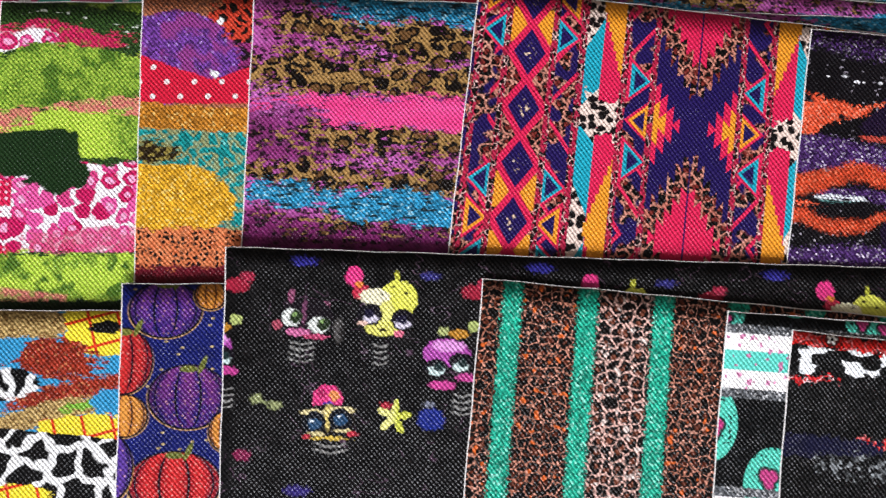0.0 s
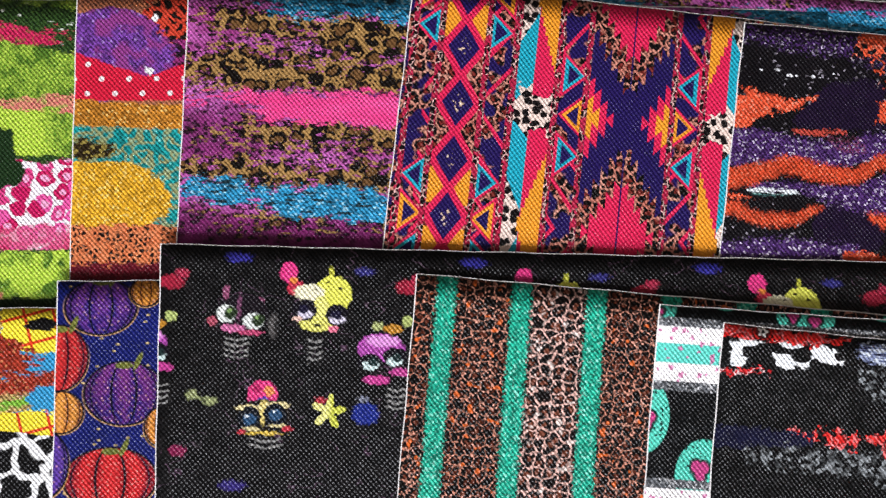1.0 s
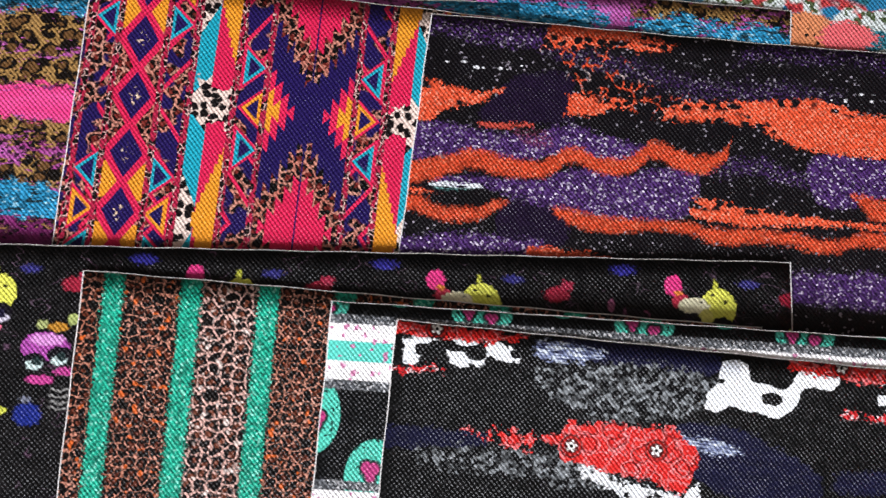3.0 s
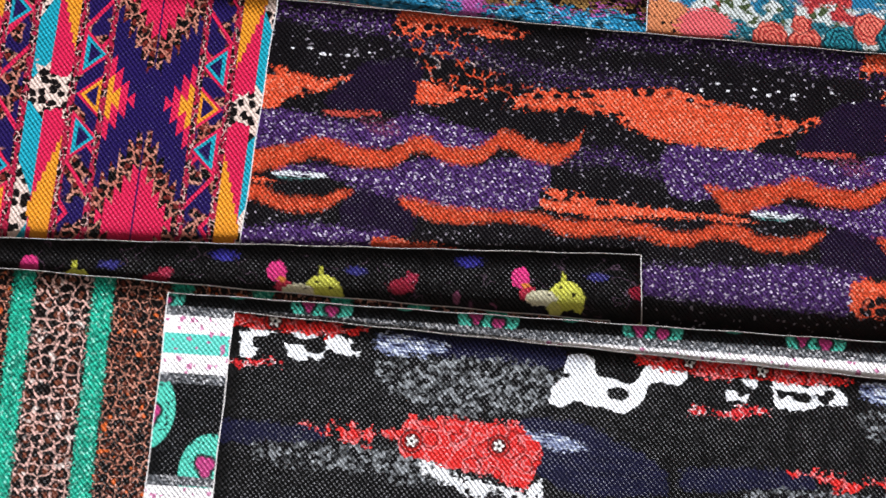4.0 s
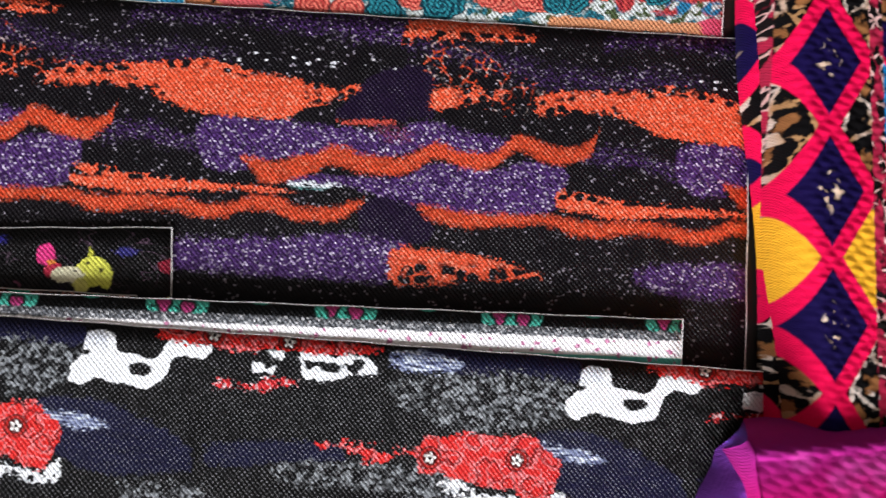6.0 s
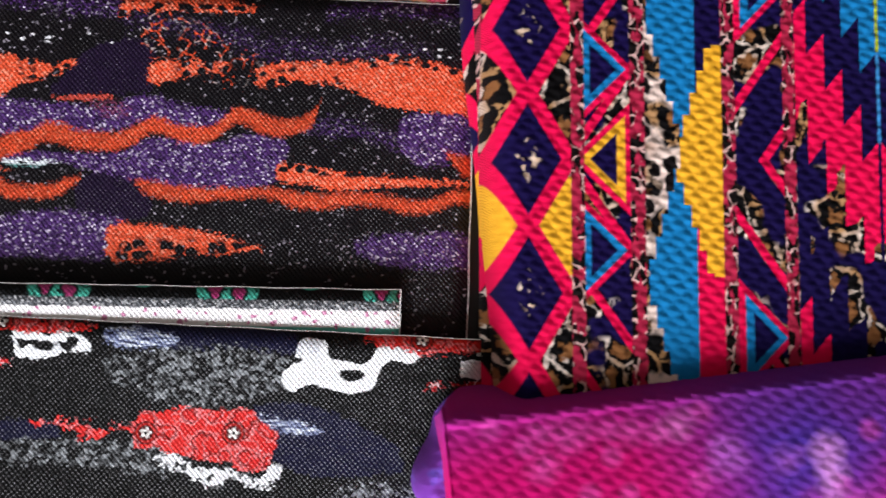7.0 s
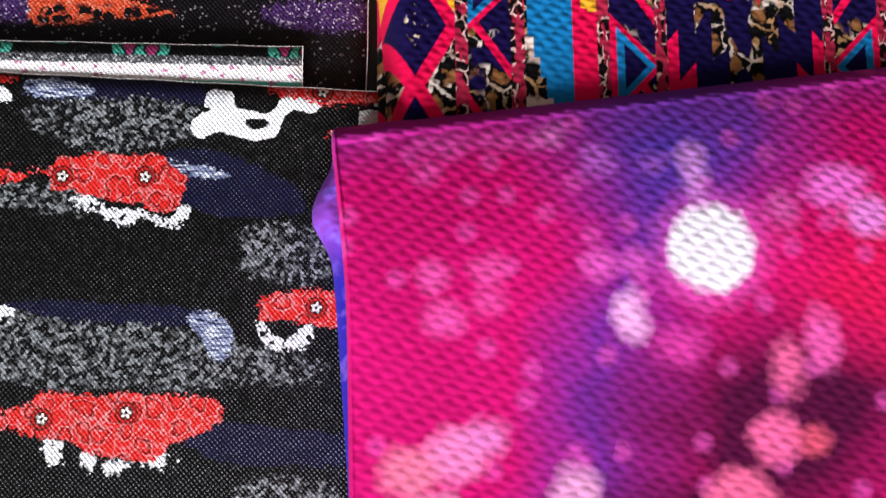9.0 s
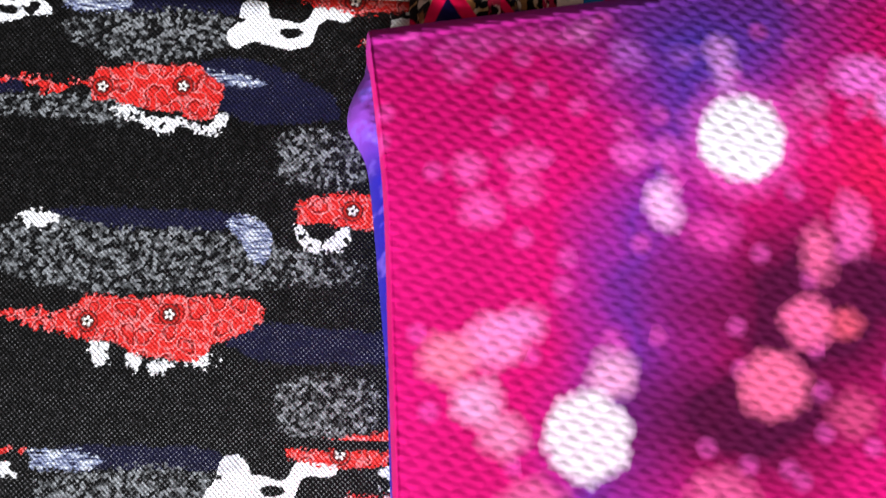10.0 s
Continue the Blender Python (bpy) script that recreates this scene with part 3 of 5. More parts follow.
    for shapes in (((66.9, 29.7, 7.1, 4.2, "a84aa0"), (67.7, 27.6, 5.0, 1.7, "d890d0"), (64.0, 33.9, 3.5, 2.4, "120e16"), (71.2, 32.2, 3.4, 2.7, "120e16"), (64.0, 34.9, 2.4, 1.5, "c8dcd8"), (71.2, 33.5, 2.4, 1.5, "c8dcd8"), (64.7, 33.9, 1.5, 1.2, "203030"), (71.8, 32.4, 1.5, 1.2, "203030"), (66.0, 39.2, 4.0, 1.3, "c0408a"), (73.0, 36.8, 3.0, 1.2, "b43c84"), (65.8, 23.2, 1.8, 1.3, "a8b070"), (70.4, 24.0, 3.0, 1.3, "b8802c"), (74.7, 21.7, 1.7, 1.7, "a8b46a")), ((32.3, 44.2, 4.5, 4.2, "d83a78"), (34.2, 43.1, 1.8, 1.5, "e08a50"), (30.5, 42.6, 1.3, 1.2, "a82458"), (32.7, 46.1, 1.7, 1.3, "5a3aa0"), (32.8, 50.1, 7.9, 4.5, "1a1410"), (32.8, 49.4, 1.3, 3.7, "d8c270"), (28.4, 48.2, 3.7, 1.0, "d8c890"), (36.7, 47.3, 3.7, 1.0, "d8c890"), (28.7, 51.2, 3.5, 3.4, "0c1018"), (36.3, 50.1, 3.5, 3.4, "0c1018"), (28.8, 51.5, 2.0, 1.7, "2a4a6a"), (36.3, 50.1, 2.0, 1.7, "2a4a6a"), (27.9, 50.7, 0.5, 0.5, "dfe8ee"), (35.8, 49.2, 0.5, 0.5, "dfe8ee"), (29.4, 54.3, 2.4, 0.5, "d8c890"), (37.0, 53.2, 2.4, 0.5, "d8c890"), (33.1, 55.5, 5.7, 0.5, "d0b048"), (26.4, 55.2, 1.3, 0.7, "b83040"), (40.0, 54.1, 1.5, 0.8, "b83040"))):
        for cx, cy, rx, ry, col in shapes:
            c = mix(c, col, edge(blob(cx, cy, rx, ry) + fine * 0.4, 0.35))
    return scaled(c, 0.72 + mott * 0.56)


def print_stripes(p, u, v):
    """Leopard with broad stripes of green glitter."""
    zone = edge(absol(u - 43.3) - 10.5, 2.0)
    a = leopard(p, 3.6, "e0b2a4", "100b0a", "74402e", 0.08, 0.23)
    b = leopard(p, 3.1, mix("b8684a", "d6a08c", noise_at(p, 9.0, 2.0)), "0d0908", "5e2c1c", 0.05, 0.24)
    c = mix(a, b, zone)
    c = mix(c, "d2622a", both(edge(noise_at(p, 3.4, 1.0) - 0.72, 0.04), zone))
    c = mix(c, "e6d2c8", both(edge(noise_at(p, 4.0, 1.0) - 0.66, 0.04), 1.0 - zone) * edge(0.4 - cells(p, 2.2)[0], 0.2))
    s = wrap(u - 9.4 + 11.25, 0.0, 22.5) - 11.25
    jag = (noise_at(p, 1.0, 3.0, 0.75) - 0.5) * 5.0
    green = glitter(p, "1fa083", "8fe6cd", 0.65, 0.75, 0.9)
    c = mix(c, "0c0c0b", edge(3.5 - absol(s) + jag, 0.5) * 0.8)
    return mix(c, green, edge(2.9 - absol(s) + jag, 0.35))


def print_hearts(p, u, v):
    """Bands: black with mint spotted rounds, grey glitter, white and mint with pink flecks."""
    T = 47.6
    u = u + 4.2
    p = comb(u, v)
    base = mix("0b0c0d", "2b2d30", num("GREATER_THAN", sep(cells(p, 0.9)[1])[0], 0.9) * 0.5)
    mint = mix("56cdb4", "123a34", edge(noise_at(p, 1.5, 2.0) - 0.64, 0.04))
    grit = glitter(p, "55575a", "c8c8c8", 0.5, 1.0, 0.8)
    w = wrap(v, 0.0, 59.0)
    ut = wrap(u, -12.0, T - 12.0)
    t = comb(ut, w)
    c = base
    rounds = either(oval(t, 0.5, 1.2, 8.8, 5.4), oval(t, 24.0, -1.5, 4.0, 2.2), oval(t, 0.5, 33.0, 8.6, 11.5), oval(t, 20.0, 50.0, 8.6, 11))
    c = mix(c, mint, edge(rounds, 0.3))
    t = ragged(p, t, 1.6, 1.6)
    hearts = either(*[oval(t, hx + dx * hr, hy + dy * hr, rx * hr, ry * hr) for hx, hy, hr in ((-3.4, 0.9, 1.5), (3.4, 2.5, 1.5), (1.8, 34.0, 2.1), (18.5, 48.0, 2.1))
                      for dx, dy, rx, ry in ((-0.5, -0.45, 0.75, 0.8), (0.55, -0.35, 0.75, 0.75), (0.05, 0.45, 0.7, 1.15))])
    c = mix(c, "1d3b36", edge(hearts + 0.75, 0.3))
    c = mix(c, "c0427f", edge(hearts, 0.3))
    fd, fc = cells(p, 3.0)
    fleck = edge(0.12 - fd + (noise_at(p, 1.2, 1.0) - 0.5) * 0.5 + (sep(fc)[0] - 0.5) * 0.35, 0.06)
    white = mix("fbf8f6", "5ccab8", edge(2.9 - absol(w - 14.2), 0.4))
    white = mix(white, "c25a92", fleck * 0.85)
    c = mix(c, white, edge(8.6 - absol(w - 14.0), 0.3))
    jag = (noise_at(p, 1.2, 2.0) - 0.5) * 1.4
    for line in (5.0, 24.0, 52.5):
        c = mix(c, grit, edge(1.35 - absol(w - line) + jag, 0.4))
    return mix(c, white, edge(w - 54.0, 0.3))


def arrow(x, y, a, b):
    """Millimetres inside a triangle that points along +x."""
    return low(x + a, (a - x) * (b / (2 * a)) - absol(y))


def outlined(c, d, rim, heart="1b1650", line="e02858", k=1.0):
    c = mix(c, line, edge(d + 1.1 * k, 0.2))
    c = mix(c, rim, edge(d, 0.2))
    return mix(c, heart, edge(d - 1.25 * k, 0.2))


def southwest(p, u, v, cyan, gold, pink, navy, vee):
    """Bands of diamonds, arrows, stepped stripes and a zigzag, filled in with leopard."""
    m = absol(wrap(v - 31.8, -35.2, 35.2))
    q = absol(u - 70.3)
    furs = leopard(p, 3.4, mix("dca892", "b04a3c", noise_at(p, 9.0, 2.0)), "0f0b0b", "742a24", 0.12, 0.2) if not vee else leopard(p, 4.2, mix("dccabc", "b08458", edge(noise_at(p, 6.0, 1.0) - 0.5, 0.2)), "0a0809", "8a5a34", 0.07, 0.2)
    pale = mix("ecd2c4", "140f10", edge(dots(p, 3.1, 0.38), 0.06))
    c = mix(furs, navy, edge(noise_at(p, 7.0, 1.0) - 0.5, 0.05))
    # pink lattice behind the arrows
    lat = absol(wrap(m + (q - 17.5) * 1.3, -6.3, 6.3))
    c = mix(c, pink, edge(1.0 - lat, 0.2) * edge(both(q - 14.0, 63.0 - q), 0.5))
    # column of arrows next to the zigzag
    if vee:
        c = outlined(c, arrow(17.6 - q, m - 23.5, 3.1, 5.8), cyan, navy, pink)
    else:
        c = outlined(c, arrow(17.6 - q, m - 12.6, 3.1, 5.6), cyan, navy, pink)
        c = outlined(c, arrow(q - 17.2, m, 3.1, 5.6), gold, navy, pink)
    # diamonds
    dv = wrap(v - 31.8, -8.8, 8.8)
    du = absol(q - 52.4)
    s = 1.0 - du / 5.9 - absol(dv) / 8.8
    col = mix(furs, gold, edge(6.5 - absol(v - 40.6), 0.3) if vee else edge(5.5 - absol(m - 26.0), 0.3))
    col = mix(col, pink, edge(s + 0.27, 0.04))
    col = mix(col, navy, edge(s - 0.16, 0.04))
    col = mix(col, mix("c99a66", "e8d8c8", noise_at(p, 2.0)), edge(noise_at(p, 1.3, 1.0) - 0.60, 0.08) * edge(s - 0.66, 0.1))
    c = mix(c, col, edge(6.6 - du, 0.2))
    # arrows on both sides of the diamonds
    side = absol(du - 11.2)
    near = 12.0 if vee else 23.5
    o = outlined(c, arrow(du - 11.2, m - near, 3.3, 5.8), cyan, navy, pink)
    o = outlined(o, arrow(11.0 - du, m if vee else m - 35.2, 3.3, 5.8), gold, navy, pink)
    c = mix(c, o, edge(4.6 - side, 0.2))
    # stepped stripes
    step = flr(m / 3.0) * 0.95
    st = mix(pale, cyan, edge(both(m - 6.5 + (q - 32.0) * 1.2, 27.5 - m - (q - 32.0) * 2.0), 0.3))
    st = mix(st, pink, edge(30.0 - q, 0.15))
    st = mix(st, pale, edge(5.5 - m + (noise_at(p, 5.0, 2.0) - 0.5) * 16.0, 0.4))
    if vee:
        st = mix(cyan, mix(navy, pink, edge(v - 31.8 - 6.0, 0.3)), edge(27.6 - q, 0.15))
        st = mix(st, gold, edge(both(28.6 - q - step * 1.15 + 2.0, 15.5 - m), 0.15))
        st = mix(st, mix(pale, furs, edge(noise_at(p, 6.0, 1.0) - 0.5, 0.1)), edge(q - 30.0 - flr(absol(wrap(v - 30.0, -18.0, 18.0)) / 3.0) * 0.95, 0.15))
    else:
        st = mix(st, gold, edge(both(20.2 + step - q, m - 13.0), 0.15))
    c = mix(c, st, edge(5.8 - absol(q - 29.4), 0.15))
    # dashed seams
    dash = mix(mix("e0b4ac", "120d0d", edge(spots(p, 2.0, 0.08), 0.06)), "b02444", edge(noise_at(vec("MULTIPLY", p, (1, 0.5, 0)), 1.6, 2.0) - 0.5, 0.06))
    seam = absol(wrap(q - 22.6, -6.2, 6.2))
    seam = either(1.0 - absol(q - 22.7), 1.1 - absol(q - 36.3), 1.0 - absol(du - 7.3), 0.9 - absol(q - 13.6), 1.0 - absol(q - 68.0))
    c = mix(c, dash, edge(seam, 0.15))
    # the zigzag
    if vee:
        d = (v - 17.0) + flr(q / 2.7) * 4.8 - frac(q / 2.7) * 2.9
        z = mix(cyan, navy, edge(d, 0.1))
        z = mix(z, pink, edge(d - 12.0, 0.1))
        z = mix(z, mix(furs, navy, edge(noise_at(p, 8.0, 1.0) - 0.62, 0.04)), edge(d - 26.0 + (noise_at(p, 5.0, 2.0) - 0.5) * 7.0, 0.1))
        z = mix(z, navy, edge(d - 39.0 + (noise_at(p, 5.0, 2.0) - 0.5) * 7.0, 0.1))
        z = mix(z, pink, edge(d - 52.0, 0.1))
        z = mix(z, mix("a8b428", mix("3a8ac8", navy, edge(v - 29.5, 0.2)), edge(v - 17.0, 0.2)), edge(0.25 - q, 0.1) * edge(47.0 - v, 0.2))
    else:
        d = m - flr(q / 2.2) * 3.5 + frac(q / 2.2) * 2.2
        z = mix(navy, furs, edge(d - 10.5 + (noise_at(p, 4.0, 2.0) - 0.5) * 5.0, 0.15))
        z = mix(z, pink, edge(d - 21.0, 0.1))
        z = mix(z, pink, edge(-4.6 - d, 0.1))
        z = mix(z, gold, edge(-10.5 - d, 0.1))
        z = mix(z, navy, edge(0.25 - q, 0.1))
    return mix(c, z, edge(12.6 - q, 0.15))


def print_southwest(p, u, v):
    v = v - 5.0
    p = comb(u, v)
    return southwest(p, u, v, "1fa3b8", "f09a2c", "dc2552", "231752", False)


def print_wild(p, u, v):
    """Leopard, orchid, hot pink and blue glitter in torn brush strokes."""
    fray = brushed(p, 1.2)
    ut = wrap(u, 0.0, 152.0)
    t = ragged(p, comb(ut, v), 18.0, 7.0)
    orchid = mix(mix("943878", "c468b4", edge(noise_at(vec("MULTIPLY", p, (0.3, 1, 0)), 5.0, 4.0) - 0.5, 0.4)), "2a1620", edge(0.2 - cells(vec("MULTIPLY", p, (0.6, 1, 0)), 1.5)[0], 0.05) * edge(noise_at(p, 7.0, 2.0) - 0.5, 0.1))
    fur = rosettes(p, 4.4, mix("b08a52", "8a6638", noise_at(p, 5.0, 2.0)), "140e0b", "6a4a2a")
    blue = mix(glitter(vec("MULTIPLY", p, (0.5, 1, 0)), "2a84ac", "9fd4e6", 0.5, 0.8, 0.9), "1a3038", edge(noise_at(vec("MULTIPLY", p, (0.25, 1, 0)), 1.5, 3.0) - 0.6, 0.06))
    wine = mix("862a6c", "5a1e48", edge(noise_at(p, 6.0, 3.0) - 0.5, 0.3))
    hot = mix("e02c72", "ee5a9c", noise_at(vec("MULTIPLY", p, (0.2, 1, 0)), 4.0, 3.0))
    c = mix(orchid, wine, edge(v - 68.0 + fray, 3.0))
    c = mix(c, wine, edge(either(oval(t, 8, 45, 26, 9), oval(t, 60, 30, 12, 6)) + fray, 4.0) * 0.8)
    patch = either(oval(t, 25, 9, 22, 5.0), oval(t, 55, 13, 22, 7.0), oval(t, 22, 24, 34, 7.2), oval(t, 58, 25, 24, 7.0), oval(t, 40, 43.5, 26, 5.0),
                                oval(t, 64, 45, 16, 5.5), oval(t, 18, 56.5, 24, 5.5), oval(t, 56, 57, 20, 5), oval(t, 34, 69, 18, 3.5), oval(t, 66, 68, 14, 4),
                                oval(t, 100, 8, 20, 5), oval(t, 110, 24, 40, 7), oval(t, 110, 48, 30, 5))
    c = mix(c, "140e10", edge(patch + 5.0 + fray, 3.0) * edge(dots(vec("MULTIPLY", p, (0.75, 1, 0)), 2.2, 0.26), 0.06) * 0.9)
    c = mix(c, fur, edge(patch + fray * 1.5, 0.8))
    c = mix(c, hot, edge(either(oval(t, 58, 36.0, 34, 5.6), oval(t, 30, 33.5, 22, 3.0), oval(t, 120, 36, 30, 4)) + fray * 0.8, 0.9))
    return mix(c, blue, edge(either(oval(t, 52, 1.5, 32, 6.0), oval(t, 13, 62.5, 12, 4.0), oval(t, 48, 64.5, 26, 5.8), oval(t, 120, 62, 26, 5)) + fray * 0.6, 0.5))


def print_wild_edge(p, u, v):
    """The same print, seen near the far end of a second sheet."""
    return print_wild(vec("ADD", p, (64.0, 53.0, 0.0)), u + 64.0, v + 53.0)


def print_harvest(p, u, v):
    """Patchwork of glitter: purple, red polka dots, gold, turquoise and orange leopard."""
    fray = brushed(p, 1.1)
    t = ragged(p, p, 7.0, 4.5)
    w = noise_at(p, 2.2, 3.0)
    c = mix("7a5040", "c87850", edge(noise_at(p, 1.2, 3.0, 0.7) - 0.5, 0.3))
    c = mix(c, mix("c8402c", "1a1210", edge(spots(p, 3.4, 0.2), 0.06)), edge(oval(t, 31, 9, 12, 8) + fray * 0.5, 0.5))
    c = mix(c, mix("8a2c6a", "20141a", edge(noise_at(p, 3.0, 2.0) - 0.52, 0.06)), edge(oval(t, 36, 24, 12, 9) + fray * 0.5, 0.5))
    c = mix(c, mix(glitter(p, "6a3a8c", "a884c8", 0.8, 0.7, 0.95), "8a3a80", edge(noise_at(p, 6.0, 3.0) - 0.52, 0.15)), edge(either(oval(t, 8, 18, 22, 12.5), oval(t, 2, 27, 14, 10)) + fray * 0.35, 0.6))
    gu, gv, _ = sep(p)
    dot = vec("LENGTH", comb(wrap(gu + flr((gv + 2.3) / 4.6) * 4.2, -4.2, 4.2), wrap(gv, -2.3, 2.3)), out=1)
    c = mix(c, mix("d3203c", "f2e4e2", edge(0.85 - dot, 0.2)), edge(both(v - 27.0 + absol(u - 22.0) * 0.36, 34.5 - v) + fray * 0.15, 0.4))
    c = mix(c, "f0f0ee", edge(either(oval(t, 21.5, 24.4, 1.4, 1.4), oval(t, 24, 8.0, 1.3, 1.3)), 0.3))
    c = mix(c, glitter(p, "b87828", "e8c070", 0.7, 0.6, 0.9), edge(4.2 - absol(v - 38.5 - u * 0.05) + fray * 0.3, 0.4))
    teal = mix(glitter(p, "178a88", "6fc8c0", 0.8, 0.5, 0.95), "b8a24c", edge(0.08 - absol(noise_at(p, 4.0, 1.0) - 0.56), 0.08) * 0.55)
    c = mix(c, teal, edge(v - 42.0 - u * 0.05 + fray * 0.3, 0.4))
    c = mix(c, mix("2a2010", "8a7a3a", edge(noise_at(p, 2.0) - 0.55, 0.06)), edge(oval(t, 4, 49.5, 8, 3.6) + fray * 0.4, 0.4))
    c = mix(c, glitter(p, "d8a028", "f4d070", 0.7, 0.5, 0.88), edge(oval(t, 8, 65, 22, 11.5) + fray * 0.25, 0.4))
    fur = mix(mix("c8582c", "e09060", w), "1c100c", edge(spots(p, 1.7, 0.2), 0.08) * edge(noise_at(p, 4.0, 2.0) - 0.44, 0.1))
    c = mix(c, fur, edge(v - 73.0 + fray * 0.5, 0.5))
    return mix(c, mix("8a1c30", "3a1218", w), edge(v - 84.5 + fray * 0.5, 0.8))


def print_garden(p, u, v):
    """Lime, moss, pink giraffe and coral in ragged patches."""
    fray = brushed(p, 1.5)
    t = ragged(p, p, 12.0, 8.0)
    w = noise_at(p, 0.9, 4.0, 0.75)
    hi = edge(w - 0.5, 0.3)
    moss = mix(mix("101e10", "3c5c28", hi), "d8e0d0", edge(noise_at(vec("MULTIPLY", p, (0.4, 1, 0)), 2.2, 2.0) - 0.72, 0.04))
    grass = mix(mix("4a7a1c", "b0cc4c", hi), "345c1c", edge(noise_at(p, 7.0, 3.0) - 0.54, 0.15) * 0.8)
    lime = mix("8cb428", "c8e058", hi)
    coral = mix(mix("b84858", "e0a078", hi), "8ab04a", edge(noise_at(p, 3.0, 3.0) - 0.6, 0.1) * 0.6)
    berry = mix(mix("98143c", "d83060", hi), "6a7a30", edge(noise_at(p, 2.0, 3.0) - 0.62, 0.1) * 0.6)
    blot = cells(ragged(p, p, 5.0, 5.0), 5.4, "F1", 0.8)
    deep = mix("c01c58", "e2569a", edge(sep(blot[1])[1] - 0.5, 0.4))
    pinks = mix("f6eef2", mix(deep, "f0a4c6", edge(0.22 - blot[0], 0.05) * num("GREATER_THAN", sep(blot[1])[0], 0.5)), edge(0.5 - blot[0] + (noise_at(p, 2.0, 2.0) - 0.5) * 0.25, 0.05))
    c = moss
    c = mix(c, mix(berry, pinks, edge(oval(t, 8, 14, 12, 5), 1.0)), edge(either(oval(t, 14, 11.5, 26, 4.5), oval(t, 36, 20, 18, 4)) + fray * 0.4, 0.5))
    c = mix(c, grass, edge(either(oval(t, 22, 25, 40, 10.5), oval(t, 40, 0, 20, 3.0)) + fray * 0.5, 0.8))
    c = mix(c, coral, edge(either(oval(t, 40, 36, 26, 6), oval(t, 4, 38, 10, 4)) + fray * 0.4, 0.6))
    c = mix(c, mix(lime, grass, edge(u - 36.0 + fray, 6.0)), edge(oval(t, 30, 42, 30, 7.0) + fray * 0.3, 0.5))
    c = mix(c, pinks, edge(both(v - 50.5 - (noise_at(p, 14.0) - 0.5) * 6.0, 78.0 - v) + fray * 0.2, 0.5))
    c = mix(c, mix("e07098", berry, w), edge(oval(t, 30, 75, 18, 3.5) + fray * 0.6, 1.5) * 0.8)
    c = mix(c, mix("0f1c10", "24401e", w), edge(either(slab(*sep(ragged(p, p, 5.0, 5.0))[:2], 12, 48, 14, 7.0), oval(t, 18, 55, 9, 6)) + fray * 0.1, 0.6))
    c = mix(c, mix("d0204c", "f0b8c8", edge(0.24 - cells(p, 2.2, rand=0.1)[0], 0.06)), edge(both(6.0 - u, absol(v - 70.0) - 6.0, 16.0 - absol(v - 72.0)), 0.5))
    c = mix(c, mix(lime, grass, edge(noise_at(p, 9.0) - 0.47, 0.06)), edge(v - 78.5 + fray * 0.4, 0.6))
    c = mix(c, coral, edge(both(v - 88.0 - u * 0.12, 24.0 - u), 0.8))
    return mix(c, "1c2c16", edge(v - 92.5 + fray * 0.2, 0.6))


def print_farm(p, u, v):
    """Yellow check, straw, rust glitter, sky blue and black cow spots."""
    fray = brushed(p, 1.2)
    w = noise_at(p, 1.4, 3.0, 0.65)
    straw = mix("6a4c24", "d0b070", edge(noise_at(vec("MULTIPLY", p, (0.5, 1, 0)), 0.9, 3.0, 0.7) - 0.5, 0.3))
    rust = glitter(p, "8a2c1c", "c87a50", 0.7, 0.7, 0.92)
    sky = mix("2a86b8", "3c9cc8", w)
    tilt = u * 0.96 - v * 0.25
    tilt2 = u * 0.25 + v * 0.96
    check = mix("f0d838", "d83a1c", edge(either(0.45 - absol(wrap(tilt - 24.0, -4.2, 4.2)), 0.45 - absol(wrap(tilt2 - 8.8, -4.2, 4.2))), 0.3))
    cow = mix("ececea", "0d0c0d", edge(spots(p, 8.5, 0.12), 0.04))
    c = sky
    c = mix(c, straw, edge(oval(p, 6, 4.0, 18, 4.6) + fray * 0.4, 0.5))
    c = mix(c, check, edge(slab(u, v, 30, 6, 11.5, 7.5) + fray * 0.4, 0.4))
    c = mix(c, "0d0c0d", edge(oval(p, 31, 5.2, 5.0, 2.0) + fray * 0.2, 0.3))
    c = mix(c, rust, edge(oval(ragged(p, p, 9, 7), 16, 15, 14, 6) + fray * 0.5, 0.5))
    c = mix(c, cow, edge(oval(p, 3, 22.0, 9, 5) + fray * 0.2, 0.4))
    lean = comb(u, v + u * 0.22)
    c = mix(c, rust, edge(oval(lean, 22, 29, 22, 3.4) + fray * 0.4, 0.5))
    c = mix(c, straw, edge(oval(lean, 14, 34, 24, 3.6) + fray * 0.4, 0.5))
    c = mix(c, "7ab03a", edge(oval(lean, 28, 33.6, 8, 1.4) + fray * 0.3, 0.5))
    c = mix(c, check, edge(both(v - 34.5 + u * 0.16, u - 12.0) + fray * 0.2, 0.4))
    c = mix(c, sky, edge(oval(p, 33, 27, 6, 4) + fray * 0.4, 0.5))
    c = mix(c, cow, edge(v - 34.5 - u * 0.10 + fray * 0.1, 0.3))
    return mix(c, check, edge(oval(p, 6, 54, 10, 3.4) + fray * 0.3, 0.4))


